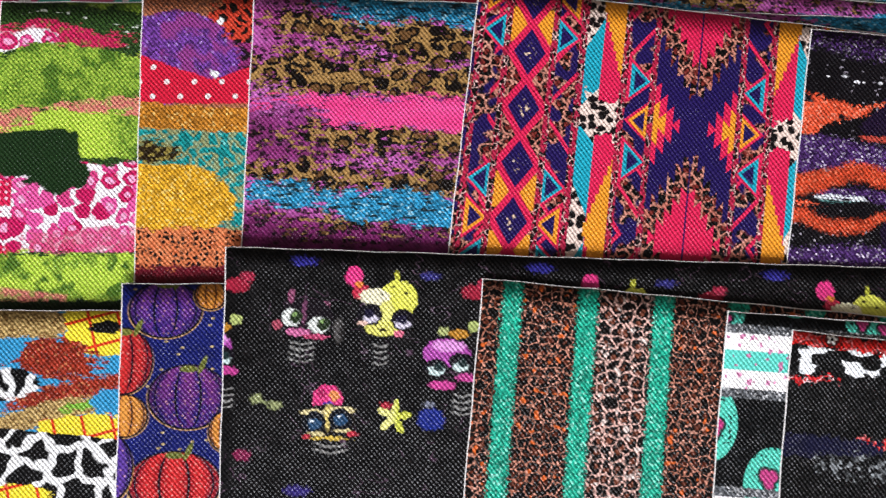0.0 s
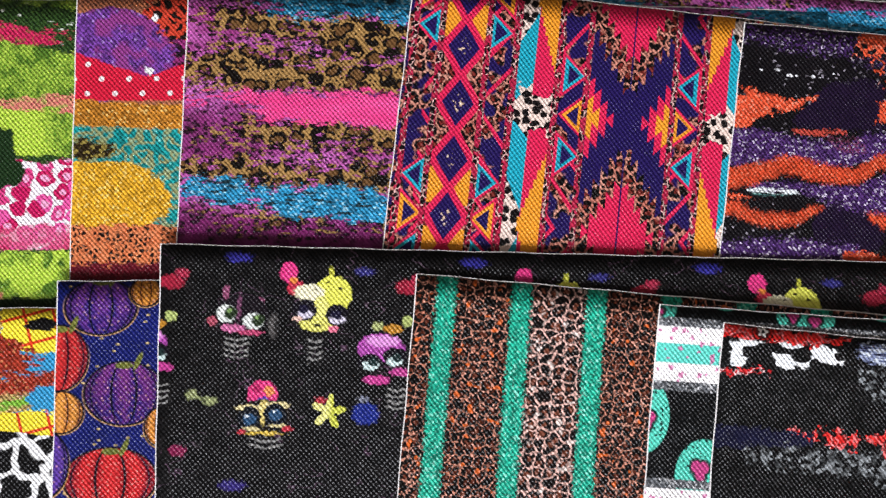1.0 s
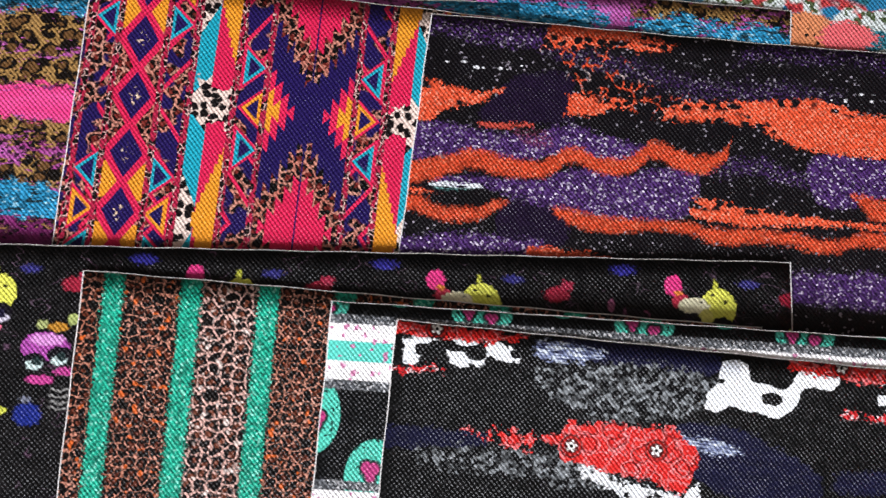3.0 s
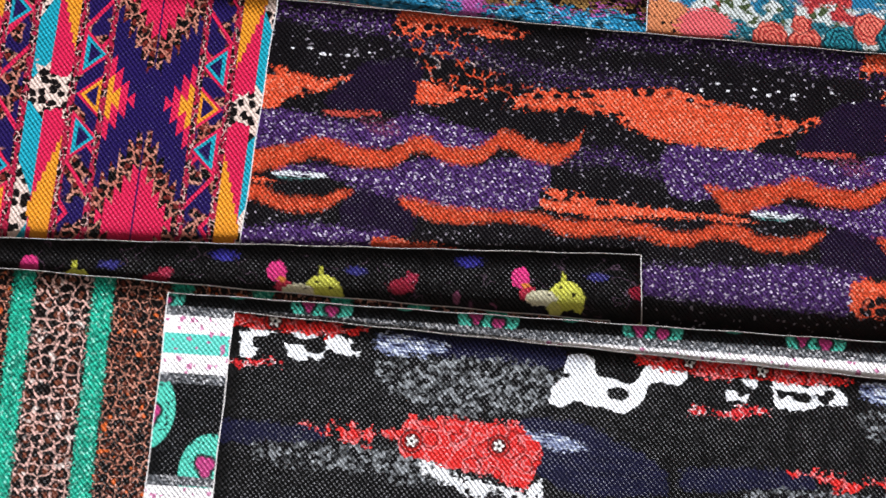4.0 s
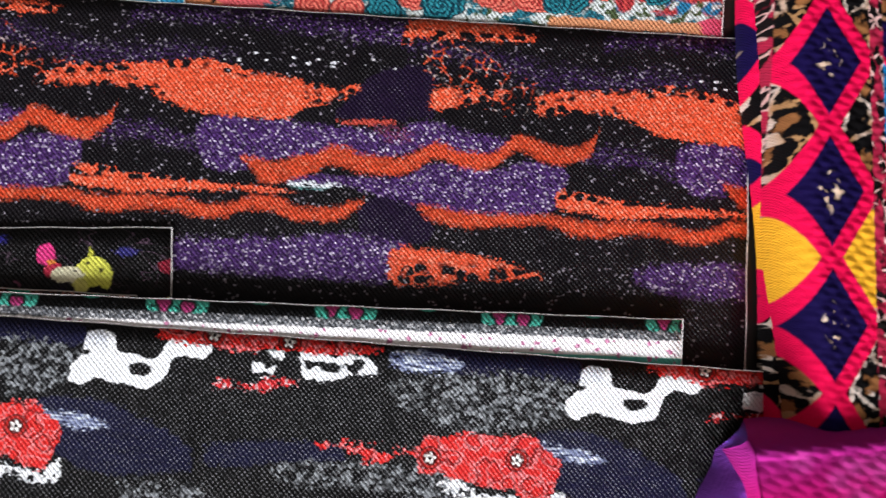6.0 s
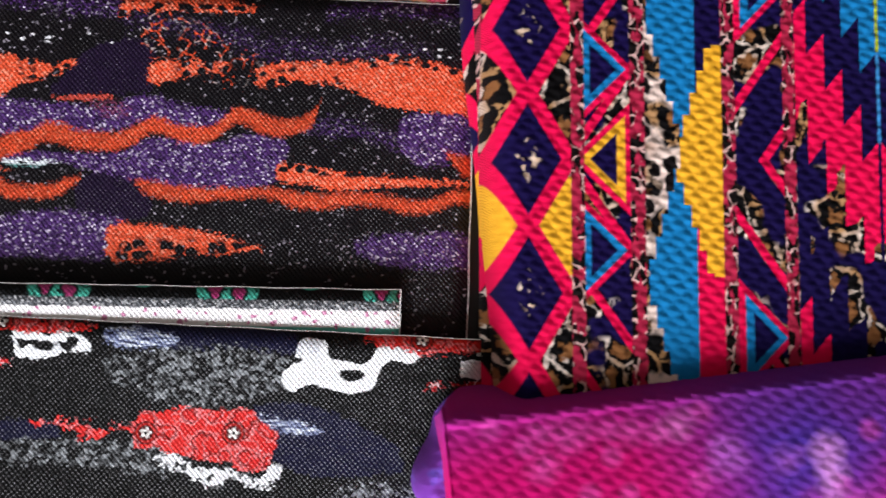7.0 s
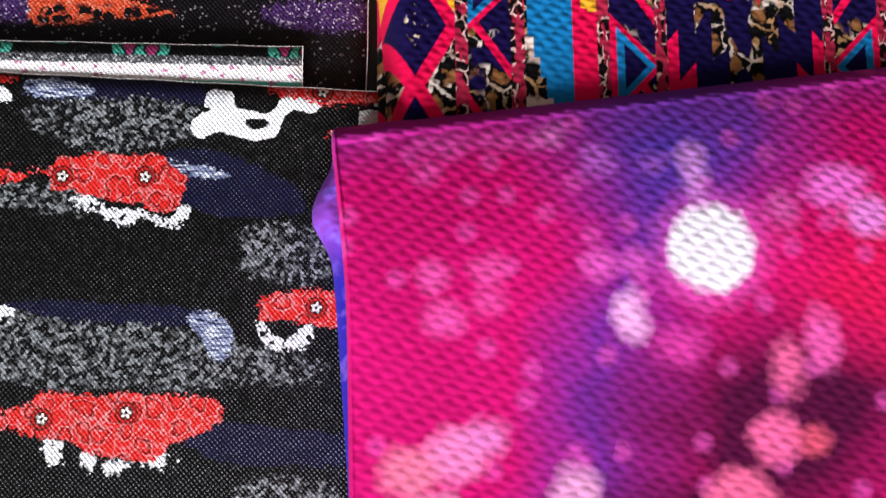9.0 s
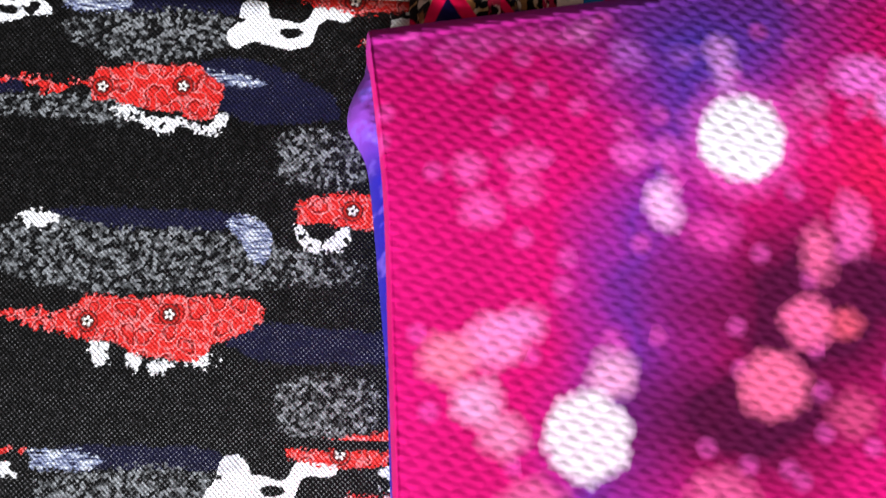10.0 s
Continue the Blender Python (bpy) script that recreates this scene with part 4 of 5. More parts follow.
def print_pumpkins(p, u, v):
    """Painted pumpkins over a night-blue ground with gold specks."""
    c = mix("0f1444", "1a2478", noise_at(p, 8.0, 3.0))
    sd, sc = cells(vec("MULTIPLY", p, (0.6, 1, 0)), 2.8)
    c = mix(c, "c0a870", edge(0.13 - sd, 0.05) * num("GREATER_THAN", sep(sc)[0], 0.6) * 0.8)
    w = noise_at(p, 1.2, 2.0)
    for cx, cy, rx, ry, a, b in ((13.2, 7.8, 11.0, 8.6, "2a2070", "6a3488"), (26.5, 3.5, 5.0, 4.6, "a05a20", "d08838"), (1.0, 23.0, 9.0, 10.0, "7a1420", "c02c2c"),
                                 (20.5, 33.5, 12.0, 9.6, "2a2070", "6e2e78"), (2.0, 39.0, 7.0, 6.4, "a05a20", "d89040"), (17.0, 58.5, 14.0, 9.4, "8a101c", "cc2a2c"),
                                 (31.5, 43.5, 5.0, 6.0, "a05a20", "d08838"), (-2.0, 54.0, 7.0, 10.0, "2c2270", "5a3a90")):
        d = oval(p, cx, cy, rx, ry)
        c = mix(c, "c89a5a", edge(d + 0.3, 0.25) * edge(v - cy, ry) * 0.8)
        c = mix(c, "0e0a18", edge(d, 0.25))
        x = (u - cx) / rx
        y = (v - cy) / ry
        k = x / num("SQRT", high(1.02 - y * y, 0.05))
        rib = absol(wrap(num("ARCSINE", num("MULTIPLY", high(low(k, 1.0), -1.0), 0.99)), -0.31, 0.31))
        skin = mix(b, a, edge(rib - 0.2 + (w - 0.5) * 0.3, 0.2))
        skin = mix(skin, "1c1a66", edge(y - 0.1, 1.2) * (0.85 if a == "2a2070" else 0.0))
        skin = mix(skin, "f0b0a0", edge(cells(p, 2.2)[0] * -1.0 + 0.14, 0.06) * 0.4)
        skin = mix(skin, b, edge(noise_at(p, 2.0, 3.0) - 0.55, 0.2) * 0.6)
        skin = mix(skin, "0e0a18", edge(rib - 0.28, 0.03))
        skin = mix(skin, "160e2a", edge(absol(k) - 0.82 + (w - 0.5) * 0.5, 0.5) * 0.75)
        c = mix(c, skin, edge(d - 0.5, 0.25))
        stem = either(oval(comb(u + (v - cy) * 0.4, v), cx + 0.3, cy - ry * 0.98, 0.9, 2.6), oval(p, cx, cy - ry * 0.85, 2.8, 1.0))
        c = mix(c, mix("3a4a20", "8a8a3c", w), edge(stem, 0.3)) if rx > 8 else c
    return c


def print_roses(p, u, v):
    """A row of coral and teal roses between torn strokes of turquoise, red and peach paint."""
    fray = dry(p, 1.4)
    w = noise_at(p, 1.2, 3.0, 0.65)
    drag = noise_at(vec("MULTIPLY", p, (0.3, 1, 0)), 2.4, 3.0, 0.65)
    c = mix(mix("16404c", "3a8898", edge(w - 0.5, 0.3)), "b8c8c4", edge(drag - 0.6, 0.05))
    top = 51.4
    c = mix(c, mix(mix("8a2430", "d8504c", edge(w - 0.5, 0.3)), "2a78a0", edge(noise_at(p, 13.0, 2.0) - 0.53, 0.05)), edge(top - v + fray, 1.0) * edge(noise_at(p, 16.0, 2.0) - 0.4, 0.08))
    c = mix(c, mix("d4dcd8", "4c5a3a", edge(noise_at(p, 3.0, 2.0) - 0.56, 0.06)), edge(7.0 - absol(v - 53.5) + fray, 1.0) * edge(noise_at(p, 8.0, 2.0) - 0.5, 0.06))
    c = mix(c, mix("d8885c", "1c1814", edge(dots(p, 3.0, 0.24), 0.06) * edge(noise_at(p, 7.0) - 0.5, 0.1)), edge(oval(p, 133.1, 57.7, 9.0, 7.0) + fray, 0.6))
    c = mix(c, mix("d8505c", "f07878", w), edge(oval(p, 146.0, 57.1, 9.0, 4.6) + fray, 0.6))
    petal = noise_at(p, 2.4, 2.0, out=1)
    q = vec("MULTIPLY_ADD", vec("SUBTRACT", petal, (0.5, 0.5, 0)), (2.4, 2.4, 0), p)
    for cx, cy, r, teal in ((165.7, 58.7, 5.6, 0), (176.5, 58.9, 5.1, 0), (187.2, 57.7, 5.4, 1), (195.9, 52.3, 5.4, 0), (206.3, 52.9, 5.6, 1), (222.7, 50.5, 5.9, 0), (234.5, 49.7, 5.1, 0), (244.1, 48.6, 5.1, 1), (174.8, 53.3, 3.1, 0), (232.5, 44.5, 3.1, 0), (204.0, 54.9, 5.8, 1), (218.3, 49.7, 5.1, 0), (230.4, 49.1, 5.8, 0), (239.1, 50.3, 4.4, 1), (251.9, 45.0, 4.4, 0), (269.3, 44.2, 5.1, 1)):
        d = oval(q, cx, cy, r, r * 0.92)
        lit, deep = ("2c8490", "0f3a48") if teal else ("ec7a68", "b03c38")
        curl = sine(d * 4.2 + num("ARCTAN2", v - cy, u - cx) * 2.0)
        c = mix(c, mix(lit, deep, edge(curl - 0.25, 0.6)), edge(d, 0.3))
        c = mix(c, "22282a", edge(0.2 - absol(d), 0.2) * 0.6)
    band_ = slab(u, v + (u - 237.0) * 0.0538, 261.2, 57.3, 24.3, 1.9)
    c = mix(c, mix("c87c50", "e8a87c", w), edge(band_ + fray * 0.6, 0.5))
    return mix(c, "d8506c", edge(oval(p, 288.1, 53.7, 5.0, 3.2) + fray, 0.6))


def print_strip(p, u, v):
    c = mix("d85a86", "49b8b0", edge(noise_at(p, 12.0, 2.0) - 0.5, 0.03))
    return mix(c, "eee6e8", edge(noise_at(p, 5.0, 2.0) - 0.58, 0.05))


# ---- building ----
def mesh_of(name, verts, faces, smooth=False):
    me = bpy.data.meshes.new(name)
    me.from_pydata(verts, [], faces)
    if smooth:
        me.polygons.foreach_set("use_smooth", [True] * len(me.polygons))
    me.update()
    return me


def part(name, me, material, parent, label=""):
    ob = new(name, me)
    me.materials.append(material)
    ob.parent = parent
    return tagged(ob, label)


def thing(name, label, category, group="", kind=""):
    return tagged(new(name), label, category, group, kind)


def bm_box(bm, x0, x1, y0, y1, z0, z1):
    vs = [bm.verts.new((x, y, z)) for z in (z0, z1) for x, y in ((x0, y0), (x1, y0), (x1, y1), (x0, y1))]
    for f in ((3, 2, 1, 0), (4, 5, 6, 7), (0, 1, 5, 4), (1, 2, 6, 5), (2, 3, 7, 6), (3, 0, 4, 7)):
        bm.faces.new([vs[i] for i in f])


def box_ob(name, boxes, material, bevel=0.0):
    bm = bmesh.new()
    for b in boxes:
        bm_box(bm, *b)
    if bevel:
        bmesh.ops.bevel(bm, geom=bm.edges[:], offset=bevel, segments=2, affect="EDGES")
    me = bpy.data.meshes.new(name)
    bm.to_mesh(me)
    bm.free()
    me.materials.append(material)
    return new(name, me)


THICK = 0.0005
white_back = None


def sheet(label, at, turn, size, z, material, lift=None, skew=0.0):
    """A sheet of printed faux leather: printed face, pale woven backing, its origin at the far left corner.
    lift(u, v) raises it, in millimetres, at u, v millimetres from that corner. skew: its left edge is cut askew."""
    w, h = size
    top = thing("faux_leather_sheet", label, "craft sheet", "printed faux leather sheets")
    top.matrix_world = pose(at[0], at[1], z, 0, 0, turn)
    nx, ny = 59, 41
    rnd = random.Random(int(at[0] * 9973) + 7)
    a, b, c = rnd.uniform(0, 6), rnd.uniform(0, 6), rnd.uniform(0.08, 0.2)

    def height(u, v):
        s = c * math.sin(u / 41.0 + a) * math.sin(v / 33.0 + b)
        return (s + (lift(u, v) if lift else 0.0)) * 0.001

    def grid(dz, inset):
        out = []
        for j in range(ny):
            for i in range(nx):
                x = inset + (w - 2 * inset) * i / (nx - 1)
                y = inset + (h - 2 * inset) * j / (ny - 1)
                wav = 0.00012 * math.sin(x * 260 + b) if j in (0, ny - 1) else 0.0
                wav2 = 0.00012 * math.sin(y * 230 + a) if i in (0, nx - 1) else 0.0
                out.append((x + wav2 + skew * y * (1.0 - x / w), -y + wav, height(1000 * x, 1000 * y) + dz))
        return out

    rim = [i for i in range(nx)] + [j * nx + nx - 1 for j in range(1, ny)] + [(ny - 1) * nx + i for i in range(nx - 2, -1, -1)] + [j * nx for j in range(ny - 2, 0, -1)]
    quads = [(j * nx + i, (j + 1) * nx + i, (j + 1) * nx + i + 1, j * nx + i + 1) for j in range(ny - 1) for i in range(nx - 1)]
    n = nx * ny
    # the printed face is a skin whose edge turns down; the backing is a slab a little wider
    face = grid(0.0, 0.00036)
    low_rim = grid(-0.00022, 0.00027)
    skirt = [low_rim[k] for k in rim]
    vs = face + skirt
    fs = quads + [(rim[k], rim[(k + 1) % len(rim)], n + (k + 1) % len(rim), n + k) for k in range(len(rim))]
    part("printed_face", mesh_of("printed_face", vs, [f[::1] for f in fs], True), material, top)
    up, dn = grid(-0.00012, 0.0), grid(-THICK, 0.0)
    fs = [f[::1] for f in quads] + [tuple(n + k for k in f[::-1]) for f in quads]
    fs += [(rim[(k + 1) % len(rim)], rim[k], n + rim[k], n + rim[(k + 1) % len(rim)]) for k in range(len(rim))]
    part("backing", mesh_of("backing", up + dn, fs), white_back, top, "off-white fabric backing showing as a thin pale edge")
    return top


# ---- the room and the table ----
paint = plain("wall_paint", "77726c", 0.8, 4.0, 0.06, 0.0002)
boards = plain("floor_boards", "7a5a40", 0.5, 30.0, 0.3)
dark_wood = plain("dark_table_top", "17120f", 0.45, 6.0, 0.35, 0.0001)
trim_paint = plain("white_trim", "dedbd4", 0.5, 6.0, 0.05)
FLOOR = TABLE - 0.75
CEIL = FLOOR + 2.5
R, W = ROOM, 0.12
tagged(box_ob("floor", [(-R - W, R + W, -R - W, R + W, FLOOR - 0.1, FLOOR)], boards), "brown wooden floor under the table", "floor", kind="structure")
tagged(box_ob("ceiling", [(-R - W, R + W, -R - W, R + W, CEIL, CEIL + 0.1)], paint), "plain pale ceiling", "ceiling", kind="structure")
tagged(box_ob("wall_north", [(-R - W, R + W, R, R + W, FLOOR, CEIL)], paint), "plain pale wall", "wall", kind="structure")
tagged(box_ob("wall_east", [(R, R + W, -R, R, FLOOR, CEIL)], paint), "plain pale wall", "wall", kind="structure")
tagged(box_ob("wall_west", [(-R - W, -R, -R, R, FLOOR, CEIL)], paint), "plain pale wall", "wall", kind="structure")
x0, x1, z0, z1 = WIN
tagged(box_ob("wall_south", [(-R - W, x0, -R - W, -R, FLOOR, CEIL), (x1, R + W, -R - W, -R, FLOOR, CEIL), (x0, x1, -R - W, -R, FLOOR, z0), (x0, x1, -R - W, -R, z1, CEIL)], paint),
       "plain pale wall with a window opening", "wall", kind="structure")
window = thing("window_1", "white framed window that lets the daylight in", "window", kind="structure")
for nm, b in (("window_frame", (x0, x0 + 0.04, -R - 0.09, -R - 0.03, z0, z1)), ("window_frame", (x1 - 0.04, x1, -R - 0.09, -R - 0.03, z0, z1)),
              ("window_frame", (x0 + 0.04, x1 - 0.04, -R - 0.09, -R - 0.03, z1 - 0.04, z1)), ("window_sill", (x0 + 0.04, x1 - 0.04, -R - 0.09, -R - 0.03, z0, z0 + 0.03))):
    box_ob(nm, [b], trim_paint, 0.004).parent = window
table = thing("table", "dark wooden table covered with craft sheets", "table")
box_ob("tabletop", [(-0.55, 0.95, -0.42, 0.42, TABLE - 0.03, TABLE)], dark_wood, 0.003).parent = table
for x in (-0.5, 0.9):
    for y in (-0.37, 0.37):
        box_ob("leg", [(x - 0.03, x + 0.03, y - 0.03, y + 0.03, FLOOR, TABLE - 0.03)], dark_wood, 0.003).parent = table

# ---- the sheets, lowest first ----
white_back = plain("fabric_backing", "f2eeea", 0.85, 0.8, 0.15, 0.0001)
S = (0.290, 0.200)
tall = (0.200, 0.290)


def ease(x, reach):
    """From 1 at an edge down to 0 at that reach, where a sheet comes off the ones beneath it."""
    k = max(0.0, 1.0 - x / reach)
    return k * k * (3.0 - 2.0 * k)


sheet("pink, mint and white printed sheet, mostly covered by a green one", (-0.300, 0.094), 3.0, S, -0.0010, leather("print_strip", print_strip))
sheet("printed sheet with coral and teal roses on turquoise", (0.1326, 0.1648), -3.5, S, -0.0012, leather("print_roses", print_roses))
sheet("leopard, orchid and blue glitter printed sheet lying far back", (0.257 - 0.29, 0.1065 + 0.0083), -1.64, S, -0.0008, leather("print_wild_edge", print_wild_edge))
sheet("lime green, moss and pink giraffe printed sheet", (-0.1052, 0.0922), 3.4, tall, -0.0004, leather("print_garden", print_garden))
sheet("patchwork print with purple glitter, polka dots, gold and turquoise", (-0.0617, 0.0969), 3.55, (0.110, 0.290), 0.0001, leather("print_harvest", print_harvest), lambda u, v: -0.6 * ease(110.0 - u, 40.0))
sheet("leopard, orchid and hot pink brush stroke printed sheet", (-0.0271, 0.0987), 1.6, tall, 0.0006, leather("print_wild", print_wild), lambda u, v: -1.2 * ease(200.0 - u, 100.0))
sheet("southwestern print with diamonds, arrows and leopard", (0.0423, 0.1060), -3.4, tall, 0.0011, leather("print_southwest", print_southwest), lambda u, v: -2.2 * ease(200.0 - u, 100.0))
sheet("black sheet printed with orange and purple glitter brush strokes", (0.1455, 0.0985), -1.7, (0.282, 0.200), -0.0006, leather("print_purple", print_purple),
      lambda u, v: 2.3 * ease(u, 110.0), -0.052)
sheet("farm print with yellow check, straw and cow spots", (-0.1935, -0.0086), 3.36, (0.250, 0.200), 0.0013, leather("print_farm_far", lambda p, u, v: print_farm(vec("ADD", p, (-100.0, 0.0, 0.0)), u - 100.0, v)))
sheet("night blue sheet printed with purple and red pumpkins", (-0.0590, 0.0072), 3.5, tall, 0.0019, leather("print_pumpkins", print_pumpkins), lambda u, v: -1.9 * ease(200.0 - u, 140.0))
sheet("black sheet scattered with small candy-coloured skull shapes", (-0.0290, 0.0200), 1.6, (0.286, 0.200), 0.0007, leather("print_midnight", print_midnight),
      lambda u, v: 1.9 * ease(max(u - 160.0, 0.0), 126.0), 0.026)
sheet("leopard sheet with broad green glitter stripes", (0.0482, 0.0150), -2.0, tall, 0.0032, leather("print_stripes", print_stripes), lambda u, v: 0.4 * ease(v, 30.0) - 1.8 * ease(200.0 - u, 120.0))
sheet("black and mint heart print with white bands", (0.1210, 0.0095), -1.0, (0.284, 0.200), 0.0018, leather("print_hearts", print_hearts),
      lambda u, v: 1.9 * ease(u, 200.0) + 1.7 * ease(v, 24.0), -0.03)
sheet("black sheet printed with red bandana and cow patches", (0.1400, 0.0050), -2.95, (0.290, 0.200), 0.0025, leather("print_bandana", print_bandana),
      lambda u, v: 1.9 * ease(u, 180.0) + 1.2 * ease(v, 30.0))


# ---- the two folded fabrics ----
def cloth(name, print_of, knit=1.0):
    m, b = begin(name)
    p = coords()
    u, v, _ = sep(p)
    col = print_of(p, u, v)
    yarn = sine(u * (2 * math.pi / 0.55)) * sine(v * (2 * math.pi / 0.8))
    fuzz = noise_at(p, 0.4, 2.0)
    bump = TREE.nodes.new("ShaderNodeBump")
    bump.inputs["Distance"].default_value = 0.00012 * knit
    put(bump, "Height", yarn * 0.4 + fuzz)
    TREE.links.new(bump.outputs[0], b.inputs["Normal"])
    put(b, "Base Color", scaled(col, num("MULTIPLY_ADD", fuzz, 0.3, 0.85)))
    b.inputs["Roughness"].default_value = 0.75
    b.inputs["Specular IOR Level"].default_value = 0.06
    b.inputs["Sheen Weight"].default_value = 0.02
    b.inputs["Sheen Roughness"].default_value = 0.4
    return m


def ribs(x, y, long, tall_, lean, depth):
    """The raised, lens-shaped ribs of bullet-textured knit, in rows that run on by halves. Millimetres in and out."""
    yy = y + x * lean
    row = np.floor(yy / tall_)
    fy = yy / tall_ - row - 0.5
    fx = x / long + 0.5 * (row % 2) + 0.13 * np.sin(row * 1.7)
    fx = fx - np.floor(fx) - 0.5
    belly = np.cos(np.pi * fx) ** 0.8
    sh = fy - 0.12 * belly
    return depth * belly * np.sqrt(np.clip(1.0 - (2.0 * np.where(sh < 0, 0.85 * sh, 1.25 * sh) / (0.35 + 0.75 * belly)) ** 2, 0.0, 1.0))


def bundle(name, size, high_, edge_r, far_r, corner, left, rib, material, parent, label="", sag=None):
    """A folded piece of cloth: a soft slab with rounded left and far edges, its surface raised in ribs.
    left(t): how far the left edge lies to the right at t millimetres from the far edge."""
    w, d = size
    step = 0.62
    arc = edge_r * (1.0 - np.cos(np.linspace(0.0, math.pi / 2, 22)))
    s = np.concatenate([arc, np.arange(edge_r + step, w, step)])
    arc = far_r * (1.0 - np.cos(np.linspace(0.0, math.pi / 2, 40)))
    t = np.concatenate([arc, np.arange(far_r + step, d, step)])
    X, Y = np.meshgrid(s, t)
    dx, dy = np.maximum(corner - X, 0.0), np.maximum(corner - Y, 0.0)
    far = np.hypot(dx, dy)
    over = np.where(far > corner, corner / np.maximum(far, 1e-6), 1.0)
    X2 = np.where((dx > 0) & (dy > 0), corner - dx * over, X)
    Y2 = np.where((dx > 0) & (dy > 0), corner - dy * over, Y)
    kx, ky = np.clip(X2 / edge_r, 0.0, 1.0), np.clip(Y2 / far_r, 0.0, 1.0)
    k = kx * ky
    Z = high_ * np.sqrt(np.clip(1.0 - (1.0 - kx) ** 2, 0.0, 1.0)) * np.sqrt(np.clip(1.0 - (1.0 - ky) ** 2, 0.0, 1.0))
    if sag is not None:
        Z = Z + sag(X2, Y2) * k
    Z = Z + ribs(X2, Y2, *rib) * (0.6 + 0.4 * k)
    XX = X2 + left(Y2) * np.clip(1.0 - X2 / (0.6 * w), 0.0, 1.0)
    co = np.stack([XX, -Y2, Z], -1).reshape(-1, 3) * 0.001
    ny, nx = X.shape
    i = np.arange(ny * nx).reshape(ny, nx)
    quads = np.stack([i[:-1, :-1], i[1:, :-1], i[1:, 1:], i[:-1, 1:]], -1).reshape(-1, 4)
    me = bpy.data.meshes.new(name)
    me.vertices.add(len(co))
    me.vertices.foreach_set("co", co.ravel())
    me.loops.add(quads.size)
    me.loops.foreach_set("vertex_index", quads.ravel())
    me.polygons.add(len(quads))
    me.polygons.foreach_set("loop_start", np.arange(0, quads.size, 4))
    me.polygons.foreach_set("use_smooth", np.ones(len(quads), bool))
    me.update(calc_edges=True)
    return part(name, me, material, parent, label)


def print_southwest_cloth(p, u, v):
    pu = (u - 115.8) * (1 / 1.86) + 70.3
    pv = (v - 120.8) * (1 / 2.06) + 31.8
    return southwest(comb(pu, pv), pu, pv, "1478b4", "f4b02c", "e80a4a", "140a3c", True)


def print_galaxy(p, u, v):
    """Hot pink to violet with soft, pale spots of light printed all over."""
    p = vec("SUBTRACT", p, (-0.8, 3.0, 0.0))
    u, v, _z = sep(p)
    w = noise_at(p, 40.0, 3.0)
    c = mix("c40c64", "e0127a", noise_at(p, 25.0, 3.0))
    violet = 1.0 - absol(u - 98.0 + v * 0.42 + (w - 0.5) * 34.0) / 30.0
    c = mix(c, "6a2a9a", num("MULTIPLY", high(violet, 0.0), 1.0, clamp=True) * 0.9)
    c = mix(c, "4a3ab0", edge(oval(p, 95, 12, 34, 26), 26.0) * 0.75)
    c = mix(c, "84309a", edge(10.0 - v + (w - 0.5) * 8, 16.0) * 0.6)
    c = mix(c, "3a0a30", edge(either(oval(p, 112, 98, 42, 26), oval(p, 85, 122, 36, 20)) + (w - 0.5) * 26.0, 22.0) * 0.92)
    c = mix(c, "e0144e", edge(either(oval(p, 150, 62, 26, 22)) + (w - 0.5) * 20, 22.0) * 0.8)
    soft = (noise_at(p, 6.0, 2.0) - 0.5) * 5.0
    d, k = cells(p, 11.0)
    c = mix(c, "f45ac0", edge(0.24 - d, 0.2) * num("GREATER_THAN", sep(k)[0], 0.62) * 0.4)
    c = mix(c, "ff6ad8", edge(oval(p, 96.8, 48.5, 15.0, 15.0) + soft, 9.0) * 0.55)
    for cx, cy, rx, ry, col, amount in GLOW:
        c = mix(c, col, edge(oval(p, cx, cy, rx, ry) + soft * 0.9, 3.2 if amount > 0.95 else 4.6) * amount)
    return c


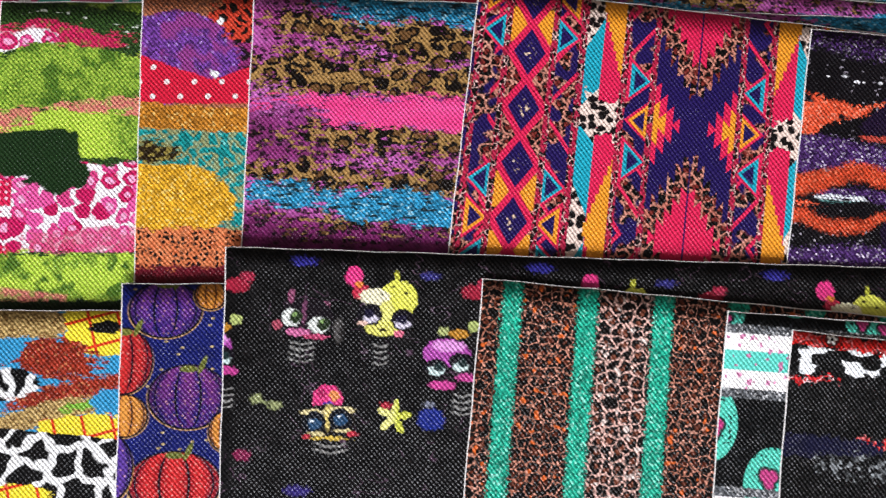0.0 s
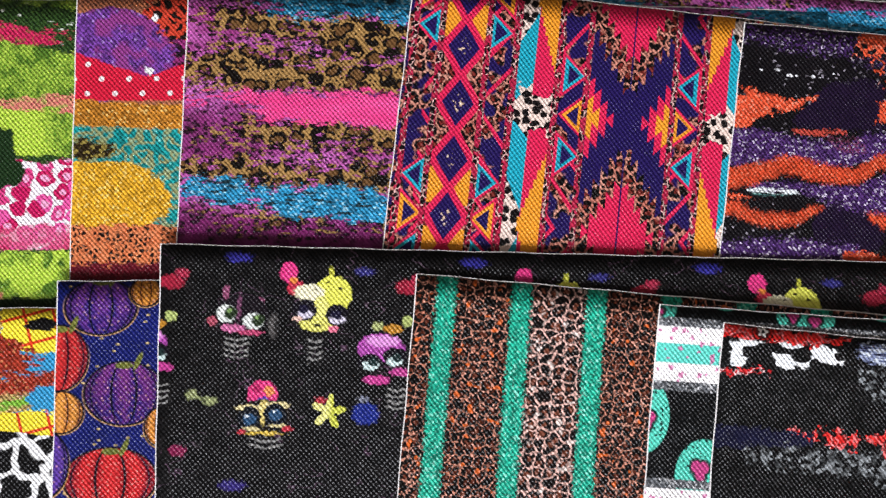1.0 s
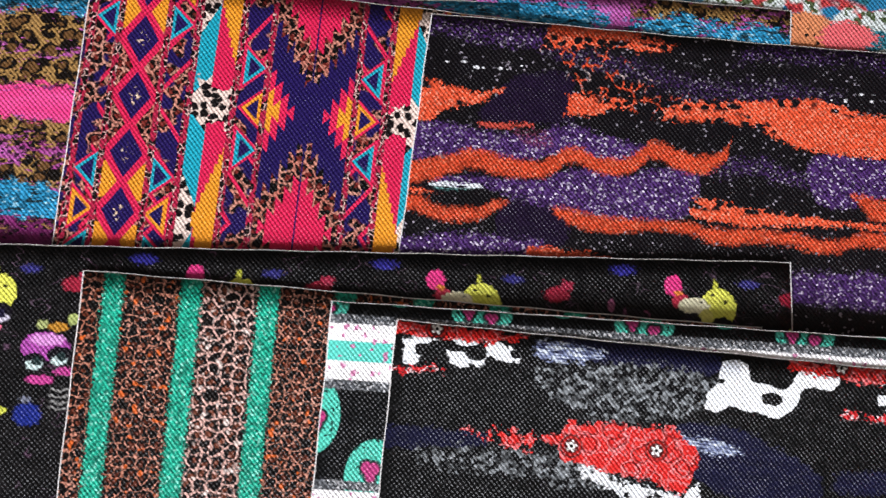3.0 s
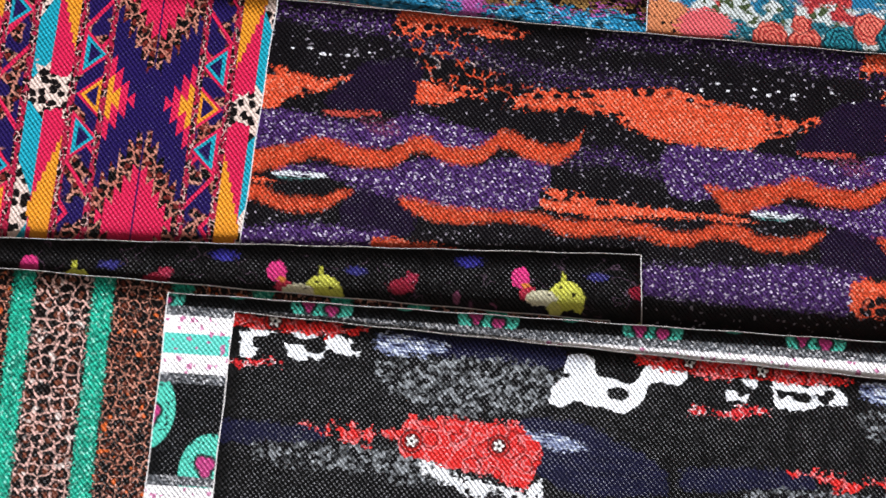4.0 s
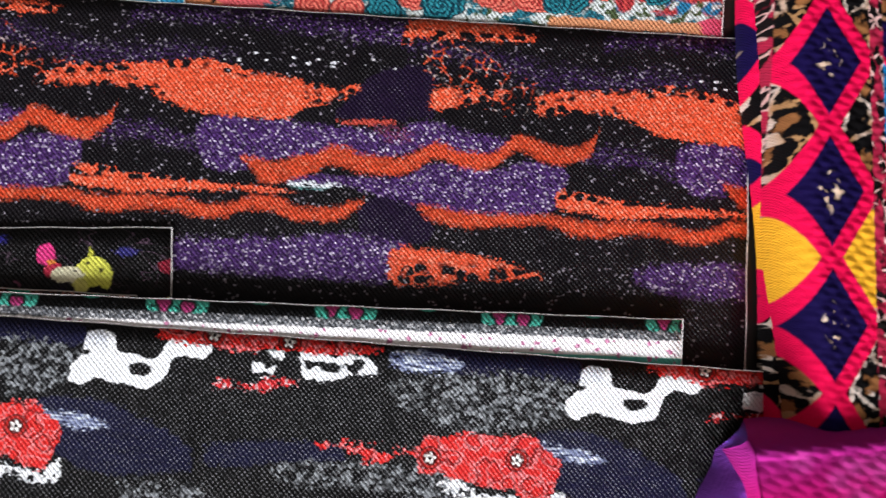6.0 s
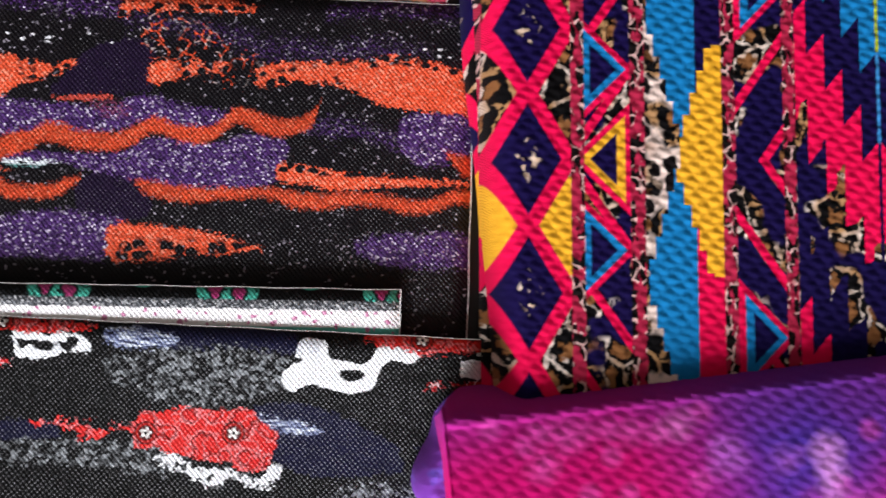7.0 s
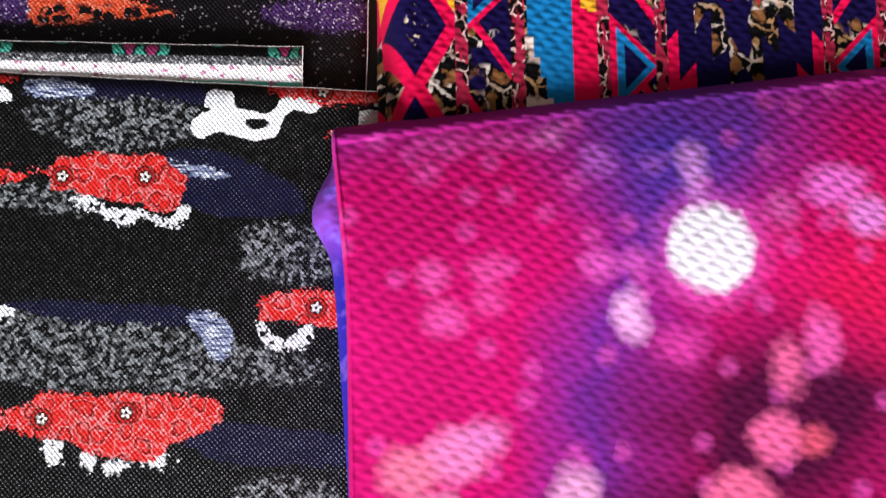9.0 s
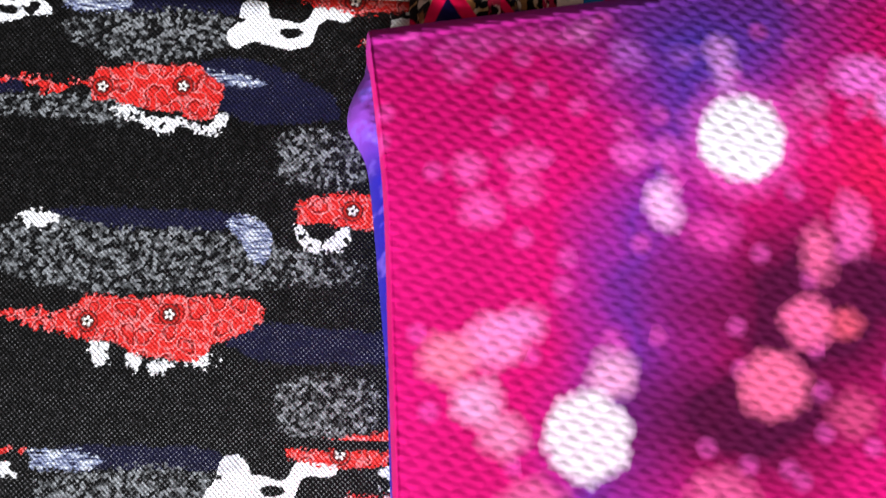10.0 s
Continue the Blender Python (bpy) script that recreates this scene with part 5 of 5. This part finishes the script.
GLOW = (
    (96.8, 48.5, 12.0, 12.0, "fff4ff", 1.0), (95.5, 26.0, 3.4, 7.0, "f0a0f4", 0.8), (134.9, 35.0, 8.5, 6.0, "ff74dc", 0.9), (142.5, 44.8, 6.5, 5.5, "f488e0", 0.9),
    (118.5, 40.5, 4.0, 5.5, "e060b0", 0.7), (65.7, 49.2, 5.0, 4.2, "f060c8", 0.7), (75.3, 48.8, 3.6, 3.6, "ee60c8", 0.6), (72.1, 64.0, 4.4, 6.5, "fcb0e8", 0.95),
    (84.5, 74.0, 6.5, 5.0, "f048b0", 0.6), (113.5, 83.0, 4.5, 7.0, "ff6aa4", 0.8), (124.0, 77.6, 4.6, 8.0, "fc64b8", 0.8), (107.0, 102.0, 7.0, 7.0, "ff6aa4", 0.92),
    (117.5, 103.6, 4.4, 3.8, "ee5a78", 0.8), (20.0, 94.8, 8.5, 7.0, "ff86c4", 0.92), (28.6, 91.0, 5.5, 4.5, "f080c8", 0.85), (7.0, 98.0, 7.5, 6.5, "f47aa0", 0.9),
    (50.6, 108.5, 6.5, 6.5, "f0a0d0", 0.92), (41.5, 124.0, 11.5, 12.5, "fbe4f2", 0.96), (94.5, 117.5, 9.5, 9.0, "fc6c9c", 0.92), (115.2, 128.5, 6.5, 6.0, "d84a80", 0.7),
    (13.0, 111.0, 6.5, 6.0, "f4a0d0", 0.85), (18.5, 120.5, 6.0, 5.5, "f088b8", 0.85), (19.9, 46.6, 4.0, 4.0, "ff5cb8", 0.75), (35.4, 47.0, 4.6, 4.0, "ff5cb8", 0.6),
    (21.4, 58.4, 5.0, 4.6, "ff5cb8", 0.75), (34.2, 55.4, 4.0, 3.6, "ff5cb8", 0.5), (57.8, 11.0, 3.4, 3.0, "fa84d8", 0.6), (45.7, 11.7, 2.6, 2.6, "f45cc0", 0.5),
    (30.0, 10.6, 5.0, 3.0, "f45cc0", 0.5), (22.0, 17.8, 3.6, 3.2, "f45cc0", 0.5), (69.3, 20.1, 4.6, 5.0, "d070e0", 0.5), (85.0, 22.8, 3.0, 2.6, "d070e0", 0.5),
    (24.0, 140.0, 9.0, 7.0, "e8609a", 0.8), (75.0, 146.0, 9.0, 8.0, "e8609a", 0.7),
)


def print_under(p, u, v):
    return mix(mix("7a3aa4", "2c22a8", edge(v - 38.0, 16.0)), "7a5ad0", edge(noise_at(p, 6.0) - 0.6, 0.2))


fold_a = thing("folded_fabric", "folded bullet-knit fabric with southwestern print of diamonds and zigzags", "fabric", "folded fabrics")
fold_a.matrix_world = pose(0.4205, 0.160, -0.0003)
bundle("folded_cloth", (260.0, 215.0), 27.0, 9.0, 12.0, 14.0, lambda t: (t - 67.0) * 0.05 + 4.0, (5.4, 2.15, -0.2, 0.5),
       cloth("southwest_cloth", print_southwest_cloth), fold_a)
bundle("under_layer", (120.0, 212.0), 11.0, 6.0, 8.0, 10.0, lambda t: (t - 67.0) * 0.05 + 2.6 + 1.2 * np.sin(t / 17.0), (5.4, 2.15, -0.2, 0.4),
       cloth("southwest_inner", lambda p, u, v: print_southwest_cloth(vec("ADD", p, (20.0, 9.0, 0.0)), u + 20.0, v + 9.0)), fold_a, "inner layer of the folded fabric at its side")
fold_b = thing("folded_fabric", "folded pink and violet bullet-knit fabric with bokeh lights", "fabric", "folded fabrics")
fold_b.matrix_world = pose(0.4180, -0.0240, 0.0025, 0, 0, 6.5)
bundle("top_layer", (230.0, 200.0), 33.5, 2.0, 9.0, 8.0, lambda t: -0.105 * t - 1.0 * np.exp(-((t - 30.0) / 18.0) ** 2) - 4.0 * np.exp(-(t / 24.0) ** 2), (5.4, 2.35, -0.40, 0.33),
       cloth("galaxy_cloth", print_galaxy), fold_b, sag=lambda x, y: 2.6 * np.exp(-((x - 95) / 60) ** 2 - ((y - 30) / 45) ** 2) - 0.03 * np.maximum(y - 60, 0)
       - 7.0 * np.clip(1.0 - y / 60.0, 0.0, 1.0) ** 2 - 2.5 * np.clip(1.0 - x / 26.0, 0.0, 1.0) ** 2)
bundle("under_layer", (120.0, 180.0), 21.0, 6.0, 9.0, 8.0, lambda t: -0.105 * t - 0.6 - 3.0 * np.exp(-(t / 20.0) ** 2) - 6.5 * np.exp(-((t - 23.0) / 11.0) ** 2) - 3.4 * np.clip((t - 12) / 15, 0, 1) * np.clip((104 - t) / 60, 0, 1), (5.2, 2.2, -0.12, 0.4),
       cloth("violet_cloth", print_under), fold_b, "violet blue inner layer at the open side")
